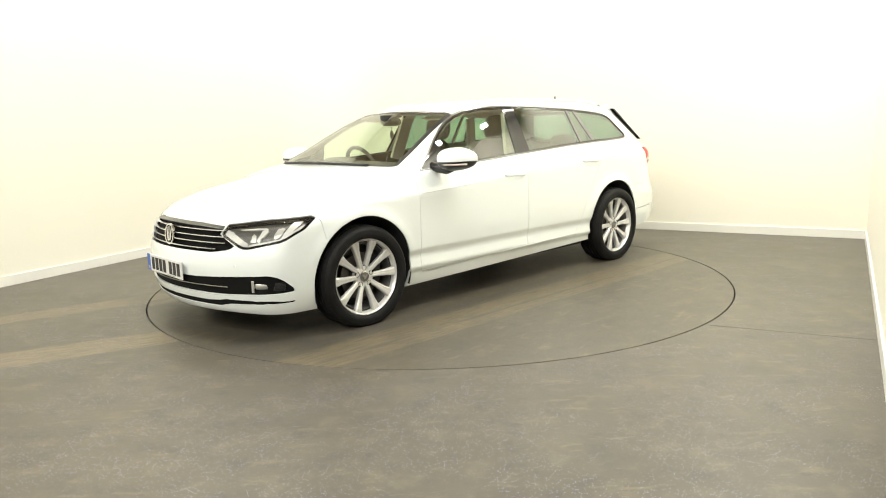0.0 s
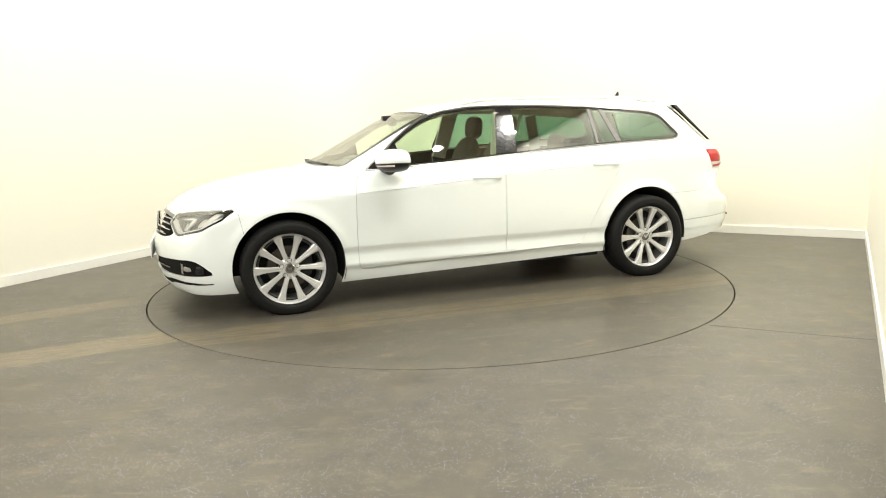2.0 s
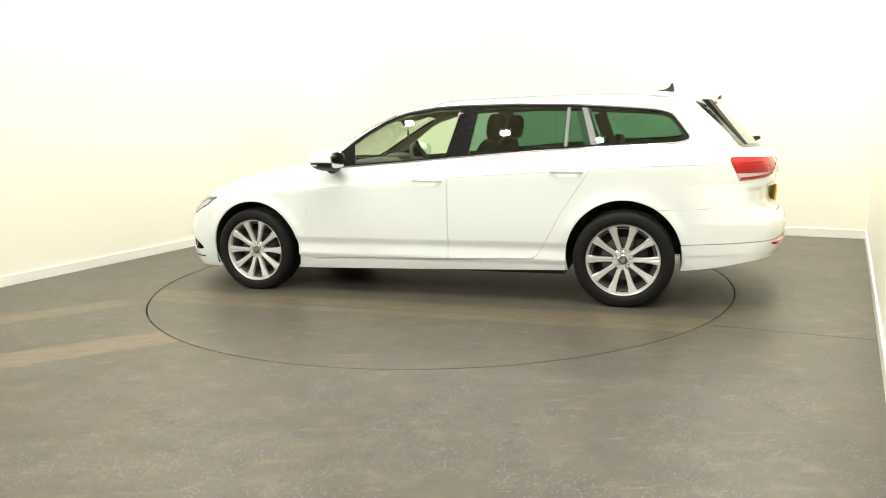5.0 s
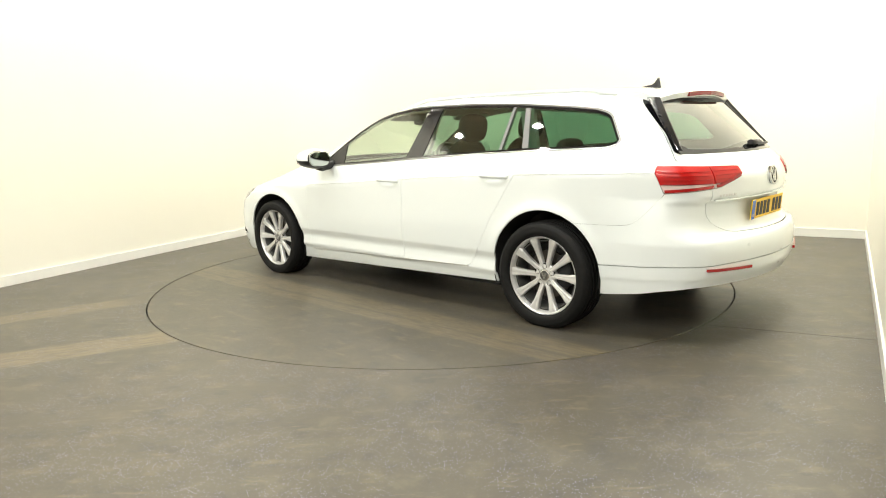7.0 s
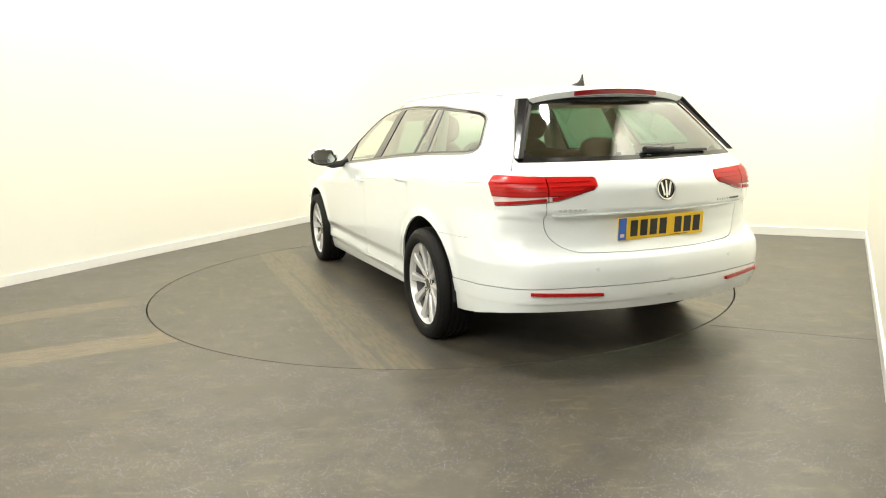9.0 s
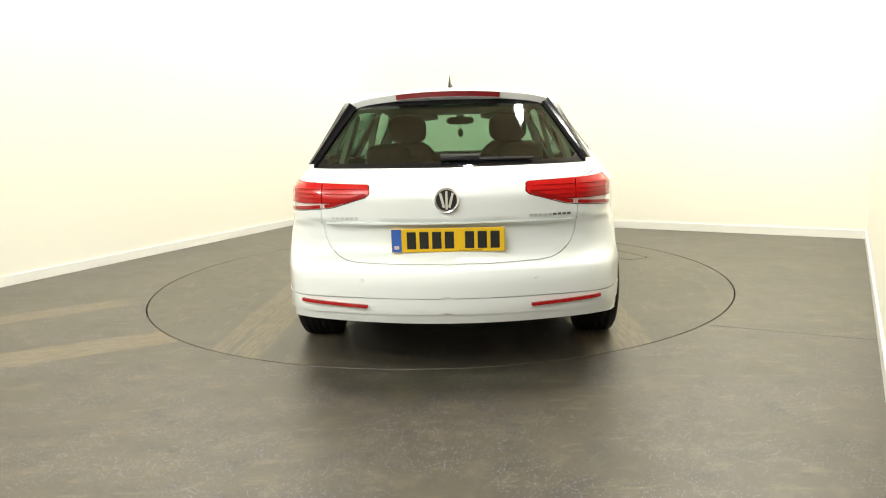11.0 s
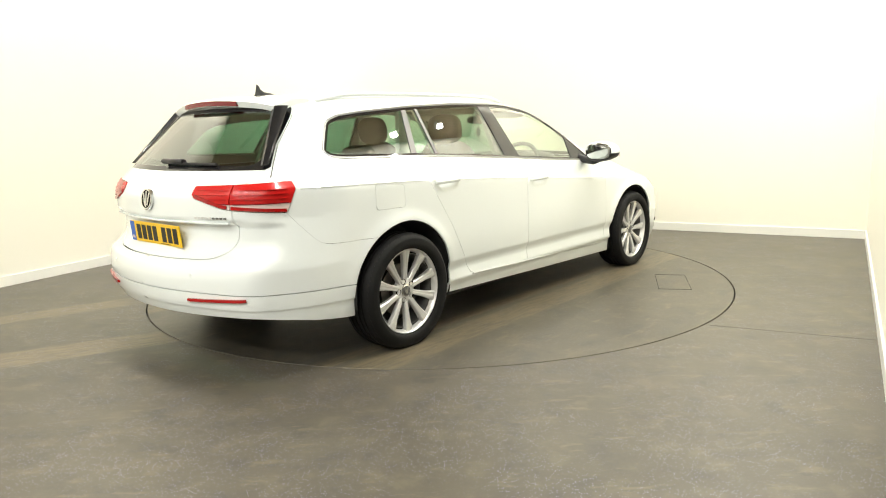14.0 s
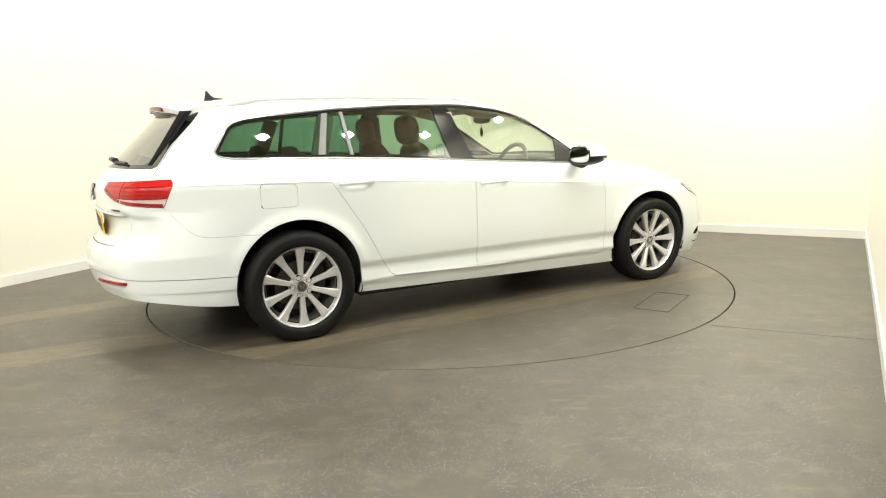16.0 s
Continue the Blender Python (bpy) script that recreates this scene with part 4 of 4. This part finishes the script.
def build_car():
    car = tagged(new("estate_car"), "white estate car with silver alloy wheels on the turntable", "car")
    L, R = carve(False), carve(True)
    P = lambda name, names, mat, par=None, label="", out=0.0, rim=.012, even="": part(
        name, L.mesh(names, 1, True, out, rim, even), mat, par or car, label)
    # panels that span the car
    shell = part("body_shell", joined(L.mesh(["shell"], 1, False), R.mesh(["shell"], -1, False)), M_PAINT, car, "white roof, pillars and quarter panels")
    P("bonnet", ["bonnet"], M_PAINT)
    fb = P("front_bumper", ["front_bumper"], M_PAINT)
    gate = P("tailgate", ["tailgate"], M_PAINT)
    rb = P("rear_bumper", ["rear_bumper"], M_PAINT)
    P("rear_valance", ["valance"], M_PAINT, rb, out=-.003)
    P("bumper_strip", ["valance_strip"], M_PAINT, rb, out=.002, rim=.02)
    # glass
    ws = P("windscreen", ["windscreen"], G_SCREEN, out=-.002, rim=0, label="clear windscreen with a black printed border", even="end")
    P("screen_border", ["screen_band"], M_BLACK, ws, out=-.002, rim=.006)
    rw = P("rear_window", ["rear_window"], G_REAR, gate, out=-.001, rim=0, label="dark tinted rear window", even="end")
    P("rear_window_border", ["rear_band"], M_GLOSS, gate, out=0, rim=.008, even="end")
    for sg, S in ((1, L), (-1, R)):
        one = lambda name, names, mat, par=None, label="", out=0.0, rim=.012, even="": part(name, S.mesh(names, sg, False, out, rim, even), mat, par or car, label)
        one("front_wing", ["front_wing"], M_PAINT)
        fd = one("front_door", ["front_door"], M_PAINT)
        rd = one("rear_door", ["rear_door"], M_PAINT)
        one("side_sill", ["sill"], M_PAINT)
        one("window_surround", ["trim"], M_BROW, None, "thin chrome strip round the side windows", .003, .008)
        one("window_seal", ["dark"], M_GLOSS, None, "", -.001, .006)
        one("pillar_panel", ["pillar_b"], M_PILLAR, fd, "gloss black centre pillar cover", .001, .008)
        one("window_bar", ["bar"], M_BAR, rd, "", .002, .008)
        one("pillar_panel", ["pillar_c"], M_BAR, rd, "", .001, .008)
        one("mirror_sail", ["sail"], M_GLOSS, fd, "", .0, .008)
        one("front_side_window", ["pane_front"], G_FRONT, fd, "pale green tinted side window", -.003, 0, "side")
        one("rear_side_window", ["pane_rear"], G_REAR, rd, "dark green privacy glass", -.003, 0, "side")
        one("quarter_light", ["pane_small"], G_REAR, rd, "", -.003, 0, "side")
        one("cargo_window", ["pane_cargo"], G_REAR, None, "dark green privacy glass", -.003, 0, "side")
        if sg < 0:
            one("fuel_flap", ["fuel_flap"], M_PAINT)
        # chrome line low on the doors and sill
        line = [side_point(x, .262 + .046 * (.92 - x) / 1.73, sg, .003) for x in np.linspace(.90, -.80, 24)]
        part("sill_strip", sweep(line, [(-.004, -.003), (.004, -.003), (.004, .003), (-.004, .003)]), M_SATIN, car, "slim satin strip along the sill")
        # pressed line along the flank
        for host, x0, x1 in ((fd, .90, -.176), (rd, -.198, -1.150), (shell, -1.175, -2.02)):
            pts = [side_point(x, float(crease_line(x)), sg, -.0005) for x in np.linspace(x0, x1, 18)]
            part("pressed_line", sweep(pts, [(-.004, 0), (0, .0035), (.004, 0), (0, -.0015)]), M_PAINT, host)
        # handles
        for door, (hx, hz) in ((fd, HANDLES[0]), (rd, HANDLES[1])):
            face = float(plan_line(hx))
            pts = [Vector((hx + .112 - .224 * t, sg * (face - .006 + o), hz + .006 - .006 * t)) for t, o in ((0, -.012), (.06, .004), (.2, .012), (.5, .015), (.8, .013), (.94, .005), (1, -.012))]
            part("door_handle", sweep(pts, [(.007, -.006), (.007, .006), (.003, .0105), (-.004, .0105), (-.007, .006), (-.007, -.006), (-.004, -.0095), (.003, -.0095)]), M_PAINT, door)
        # headlamp
        hl = one("headlamp", ["headlamp"], G_LENS, None, "clear headlamp with chrome inner parts", .0, .006)
        part("lamp_housing", S.mesh(["headlamp"], sg, False, -.034, 0), M_LAMP_IN, hl)
        piece = Skin(S.v, [])
        piece.faces = {"edge": list(S.faces["headlamp"])}
        piece.cut("edge", nose_panel([(.592, .634), (.752, .569), (.80, .567), (1.042, .607), (1.142, .664), (1.172, .710), (.892, .698), (.613, .671)], .0), "rest")
        part("lamp_border", piece.mesh(["edge"], sg, False, -.004, .025), M_GLOSS, hl, "thin black lamp border")
        for name, depth, mat, poly in (
                ("light_guide", -.010, M_DRL, [(.575, .634), (.605, .662), (.655, .648), (.800, .584), (.775, .556), (.745, .556)]),
                ("guide_foot", -.010, M_DRL, [(.775, .556), (.800, .581), (1.03, .615), (1.10, .655), (1.15, .69), (1.16, .66), (1.06, .58)]),
                ("guide_line", -.014, M_DRL, [(.645, .648), (.93, .672), (.93, .682), (.63, .660)]),
                ("guide_bar", -.012, M_DRL, [(.888, .674), (.938, .674), (.882, .594), (.846, .588)]),
                ("guide_bar", -.012, M_DRL, [(1.085, .72), (1.142, .72), (1.075, .625), (1.02, .612)]),
                ("lamp_bowl", -.026, M_REFL, [(.795, .590), (.800, .650), (.835, .655), (.845, .598)]),
                ("lamp_bowl", -.026, M_REFL, [(.965, .612), (.975, .680), (1.045, .690), (1.010, .622)])):
            piece.cut("rest", nose_panel(poly), "cut")
            part(name, piece.mesh(["cut"], sg, False, depth, .022), mat, hl, "white light guide" if mat is M_DRL else "chrome lamp reflector")
            piece.faces["cut"] = []
        part("lamp_bezel", piece.mesh(["rest"], sg, False, -.024, .01), M_LAMP_IN, hl)
        # tail lamp in two halves with a pale band
        t = Skin(S.v, [])
        t.faces = {"red": list(S.faces["taillamp"])}
        t.cut("red", lambda x, y, z: z - .873, "pale")
        lid = lambda x, y, z: np.maximum(y - .590, x + 2.0)
        for n in ("red", "pale"):
            t.cut(n, lid, n + "_gate", .006)
        tl = part("tail_lamp", t.mesh(["red"], sg, False, .004, .03), M_RED_L, car, "red tail lamp with a pale lower band")
        tg = part("tail_lamp_inner", t.mesh(["red_gate"], sg, False, .004, .03), M_RED_L, gate, "red inner tail lamp on the tailgate")
        for host, sfx in ((tl, ""), (tg, "_gate")):
            part("reversing_band", t.mesh(["pale" + sfx], sg, False, .003, .03), M_CLEAR_L, host)
        def lamp_point(u, z, out):
            d = Vector((-1, 1, 0)) / math.sqrt(2)
            p = skin_at(Vector((u, u, 0)) / math.sqrt(2) + d * 1.2 + Vector((0, 0, z)), d) + d * out
            return Vector((p.x, sg * p.y, p.z))
        def lamp_line(name, line, section, mat):
            """One strip along the lamp, split where the tailgate closes."""
            pts = [(lamp_point(u, z, .0045)) for u, z in line]
            for host, run in ((tg, [p for p in pts if abs(p.y) < .586]), (tl, [p for p in pts if abs(p.y) > .596])):
                if len(run) > 1:
                    part(name, sweep(run, section), mat, host)
        foot = lambda u: float(np.interp(u, (-1.408, -1.25, -1.2, -.935), (.908, .856, .850, .830)))
        lamp_line("lamp_foot", [(u, foot(u) + .009) for u in np.linspace(-1.395, -.935, 40)], [(-.004, -.008), (.004, -.008), (.004, .008), (-.004, .008)], M_RED)
        for k, (z, u0) in enumerate(((.876, -1.295), (.897, -1.355), (.918, -1.385), (.940, -1.375))):
            h = .0020 if k == 0 else .0010
            lamp_line("lamp_rib", [(u, z) for u in np.linspace(u0, -.925, 36)], [(-.0035, -h), (.0035, -h), (.0035, h), (-.0035, h)], M_RED_D if k == 0 else M_RED)
        pts = []
        for k in np.linspace(0, 1, 16):
            y, z = .375 + .325 * k, .4085 + .013 * k
            p = skin_at((-1.2, y, z), (-1, 0, 0))
            pts.append(Vector((p.x - .0045, sg * y, z)))
        part("bumper_reflector", sweep(pts, [(-.010, -.0075), (.010, -.0075), (.010, .0075), (-.010, .0075)]), M_RED, rb, "red bumper reflector")
        # front openings
        mirror(car, sg)
        wheel(car, 1.393, .309, sg)
        wheel(car, -1.393, .315, sg, 18 if sg < 0 else 0)
        # wheel wells
        for cx, cz in ((1.386, .314), (-1.383, .332)):
            bm = bmesh.new()
            rows = []
            for y in (.40, .60, .80, .868):
                rows.append([bm.verts.new((cx + .378 * math.cos(a), sg * y, cz + .378 * math.sin(a))) for a in np.linspace(radians(-18), radians(198 if cx > 0 else 188), 40)])
            for a, b in zip(rows, rows[1:]):
                for i in range(39):
                    bm.faces.new((a[i], a[i + 1], b[i + 1], b[i])).smooth = True
            bm.faces.new(rows[0])
            part("wheel_arch_liner", bm, M_LINER, car, "black wheel arch liner")
        # roof rail
        xs = np.linspace(.06, -1.66, 30)
        rail = []
        for x in xs:
            p = skin_at((x, 0, 1.25), Vector((0, .565, .14)).normalized())
            s = (x - .06) / (-1.72)
            lift = .030 * min(1, 9 * s, 9 * (1 - s)) ** .7
            rail.append(Vector((x, sg * p.y, p.z + lift - .004)))
        part("roof_rail", sweep(rail, oval(.024, .026, 10)), M_PAINT, car, "white roof rail")
        # parking sensors
        for at, n in ((on_tail(.40, .53, .0), -1), (on_nose(.62, .455, .0), 1)):
            p = skin_at((at.x * .6, at.y * .6, at.z), Vector((at.x * .4, at.y * .4, 0)).normalized())
            ring = lathe([(.011, -.004), (.011, .0015), (.0001, .0018)], 16, "x")
            part("parking_sensor", moved(ring, Matrix.Translation((p.x, sg * p.y, p.z)) @ pose(0, 0, 0, 0, 0, (0 if n > 0 else 180) + sg * n * 22)), M_PAINT, rb if n < 0 else fb)
        # fog lamp unit in the lower opening
        c = skin_at((1.5, .4, .342), Vector((.55, .42, 0)).normalized())
        fm = Matrix.Translation((c.x - .026, sg * (c.y - .022), .340)) @ pose(0, 0, 0, 0, 0, sg * 40)
        fog = part("fog_lamp", moved(blob((.03, .18, .060), 10, 5), fm), M_GLOSS, fb, "dark fog lamp with a chrome frame")
        part("fog_reflector", moved(blob((.026, .085, .038), 10, 4), fm @ Matrix.Translation((.010, -sg * .045, .002))), M_REFL, fog)
        part("fog_frame", moved(box_bm(-.01, -sg * .098 - .009, -.036, .022, -sg * .098 + .009, .034), fm), M_CHROME, fog, bevel=.003)
    # nose
    gr = P("grille", ["grille"], M_INTAKE, fb, "black grille with thin chrome slats", -.030, 0)
    P("lower_intake", ["intake"], M_INTAKE, fb, "", -.014, 0)
    P("lower_slot", ["slot"], M_INTAKE, fb, "", -.004, 0)
    rim_l = Skin(L.v, [])
    rim_l.faces = {"a": list(L.faces["grille"])}
    rim_l.cut("a", nose_panel([(-.3, .682), (.355, .671), (.60, .656), (.75, .5), (-.3, .5)]), "rest")
    part("grille_brow", rim_l.mesh(["a"], 1, True, -.002, .03), M_BROW, gr, "smoked chrome strip above the grille")
    for z, half in ((.655, .505), (.620, .515), (.586, .53), (.551, .47)):
        pts = []
        for y in np.linspace(-half, half, 31):
            e = abs(y) / half
            zz = z - .008 * y * y + (.0 if e < .8 else 0)
            pts.append(on_nose(y, zz, -.006))
        part("grille_slat", sweep(pts, [(-.010, -.0022), (.006, -.0030), (.006, .0030), (-.010, .0022)]), M_CHROME, gr)
    pts = [on_nose(y, .332, -.004) for y in np.linspace(-.56, .56, 31)]
    part("intake_slat", sweep(pts, [(-.008, -.003), (.006, -.003), (.006, .003), (-.008, .003)]), M_CHROME, fb)
    badge(car, on_nose(0, .604, .000), pose(0, 0, 0, 0, -6, 0), .066)
    number_plate(car, "front_number_plate", on_nose(0, .408, .012), pose(0, 0, 0, 0, 0, 0), M_WHITE_P, "white number plate with dark bars")
    # tail
    badge(car, on_tail(0, .886, .004), pose(0, 0, 0, 0, -8, 180), .056)
    number_plate(car, "rear_number_plate", on_tail(0, .703, .022), pose(0, 0, 0, 0, 4, 180), M_YELLOW_P, "yellow number plate with dark bars")
    part("plate_ledge", sweep([on_tail(y, .782, .004) for y in np.linspace(-.57, .57, 25)], [(-.012, -.004), (.003, -.004), (.002, .004), (-.012, .003)]), M_PAINT, gate)
    for y0, y1 in ((.41, .55),):
        for i in range(6):
            a = y0 + (y1 - y0) * i / 6
            part("name_mark", moved(box_bm(-.0015, -.0075, -.0055, .0015, .0075, .0055), Matrix.Translation(on_tail(a + .012, .806, .002)) @ pose(0, 0, 0, 0, 0, 180 - 15)), M_ALLOY, gate)
    for i in range(9):
        a = -.37 - .20 * i / 9
        part("name_mark", moved(box_bm(-.002, -.008, -.0055 if i < 5 else -.0045, .002, .0075, .0055 if i < 5 else .0045), Matrix.Translation(on_tail(a - .01, .806, .002)) @ pose(0, 0, 0, 0, 0, 180 + 15)), M_ALLOY if i < 5 else M_ALLOY_D, gate)
    # roof spoiler with the high brake lamp
    bm = bmesh.new()
    rows = []
    for y in np.linspace(-.50, .50, 33):
        b = .36 * y * y
        tz = 1.402 - .155 * y * y - .10 * max(abs(y) - .42, 0)
        rows.append([bm.verts.new(q) for q in ((-1.70, y, float(top_line(-1.70)) - .128 * y * y - .012), (-1.80, y, float(top_line(-1.80)) - .128 * y * y + .002), (-1.92 + b * .6, y, tz + .004), (-2.00 + b, y, tz - .006), (-2.015 + b, y, tz - .016),
                                               (-2.00 + b, y, tz - .046), (-1.90 + b, y, tz - .060), (-1.75, y, tz - .06))])
    for a, b in zip(rows, rows[1:]):
        for i in range(7):
            bm.faces.new((a[i], a[i + 1], b[i + 1], b[i])).smooth = True
    bm.faces.new(rows[0]); bm.faces.new(rows[-1])
    bmesh.ops.recalc_face_normals(bm, faces=bm.faces)
    for e in bm.edges:
        if e.calc_face_angle(0) > .7:
            e.smooth = False
    sp = part("roof_spoiler", bm, M_PAINT, gate)
    lamp = [Vector((-2.008 + .36 * y * y, y, 1.372 - .155 * y * y)) for y in np.linspace(-.255, .255, 21)]
    part("brake_lamp", sweep(lamp, [(-.012, -.012), (.006, -.012), (.009, 0), (.006, .012), (-.012, .012)]), M_RED_D, sp, "dark red high brake lamp")
    for sg in (1, -1):
        bm = bmesh.new()
        rings = []
        for k in np.linspace(0, 1, 13):
            z = 1.345 - .295 * k
            y = .500 + .170 * k
            wide, deep = .018 * (1 - k) ** 1.3 + .010, .030 * (1 - k) + .010
            x = float(tail_line(z)) + .30 * y * y
            rings.append([bm.verts.new((x + a, sg * (y + b), z)) for a, b in ((-.004, -wide - .022), (-.008, -wide), (-.014 - .012 * (1 - k), .000), (.004, wide + .005), (deep, wide + .007), (deep, 0))])
        for a, b in zip(rings, rings[1:]):
            for i in range(6):
                bm.faces.new((a[i], a[(i + 1) % 6], b[(i + 1) % 6], b[i]))
        bm.faces.new(rings[0]); bm.faces.new(rings[-1])
        bmesh.ops.recalc_face_normals(bm, faces=bm.faces)
        part("rear_window_fin", bm, M_PILLAR, gate, "black fin beside the rear window", .004)
    # rear wiper
    p0, p1 = on_tail(.03, 1.075, .03), on_tail(-.30, 1.068, .03)
    wp = part("rear_wiper", sweep([p0, p0.lerp(p1, .3), p0.lerp(p1, .55)], oval(.035, .030, 8)), M_BLACK, gate, "black rear wiper")
    part("wiper_blade", sweep([on_tail(-.10, 1.062, .016), on_tail(-.25, 1.062, .016), on_tail(-.40, 1.060, .016)], oval(.018, .016, 6)), M_BLACK, wp)
    # front wipers
    for y0, y1 in ((-.08, .50), (-.60, -.06)):
        pts = []
        for k in np.linspace(0, 1, 9):
            y = y0 + (y1 - y0) * k
            xx = 1.105 - .22 * y * y
            pts.append(Vector((xx, y, float(top_line(1.105)) - .04 * y * y + .012)))
        part("wiper_arm", sweep(pts, oval(.026, .018, 8)), M_BLACK, car, "black windscreen wiper")
    # cowl panel below the screen
    pts = [Vector((1.125 - .22 * y * y, y, float(top_line(1.125)) - .04 * y * y - .012)) for y in np.linspace(-.68, .68, 31)]
    part("cowl_panel", sweep(pts, [(-.03, -.02), (.03, -.02), (.03, .004), (-.03, .008)]), M_BLACK, car)
    # shark fin aerial
    bm = bmesh.new()
    secs = []
    for k, (x, h, w) in enumerate(((-1.555, .004, .010), (-1.585, .013, .017), (-1.612, .020, .017), (-1.634, .034, .010), (-1.652, .062, .005), (-1.664, .066, .004), (-1.676, .010, .012), (-1.684, .004, .010))):
        zb = float(top_line(x)) - .003
        secs.append([bm.verts.new((x - .018 * zz * (k > 1), w * yy, zb + h * zz)) for yy, zz in ((-1, 0), (-.8, .35), (-.2, .92), (0, 1), (.2, .92), (.8, .35), (1, 0))])
    for a, b in zip(secs, secs[1:]):
        for i in range(6):
            bm.faces.new((a[i], a[i + 1], b[i + 1], b[i])).smooth = True
    bm.faces.new(secs[0]); bm.faces.new(secs[-1])
    bmesh.ops.recalc_face_normals(bm, faces=bm.faces)
    part("roof_aerial", bm, M_BLACK, car, "black shark-fin aerial")
    # inner structure: lining behind the panels, open at the glass
    names = ["shell", "bonnet", "front_bumper", "tailgate", "rear_bumper", "valance", "valance_strip", "front_wing", "front_door", "rear_door", "sill", "trim", "dark", "pillar_b", "pillar_c", "bar", "screen_band", "rear_band", "taillamp", "headlamp"]
    for nm, keep, mat, cond in (("cabin_lining", names, M_TRIM_IN, 1), ("inner_structure", names, M_LINER, -1)):
        s = Skin(L.v, [])
        s.faces = {"a": [f for n in keep for f in L.faces.get(n, [])]}
        s.cut("a", lambda x, y, z: cond * (1.02 + np.clip(-x - 1.8, 0, 2) * .3 + .0 * x - z), "b")
        s.cut("b", lambda x, y, z: 1.15 - x, "c") if cond > 0 else None
        part(nm, s.mesh(["b"] if cond > 0 else ["b"], 1, True, -.030 if cond < 0 else -.022, 0), mat, car)
    part("underbody", joined(box_bm(-1.0, -.80, .19, 1.0, .80, .26), box_bm(-1.9, -.50, .34, 2.0, .50, .40)), M_LINER, car, "black underbody")
    seats(car)
    return car


car = build_car()


def motions():
    walk(car, [(t, turn_pose(d) @ pose(-CAR_OFF[0], -CAR_OFF[1], 0)) for t, d in TURN])
    walk(table, [(t, turn_pose(d)) for t, d in TURN])


motions()
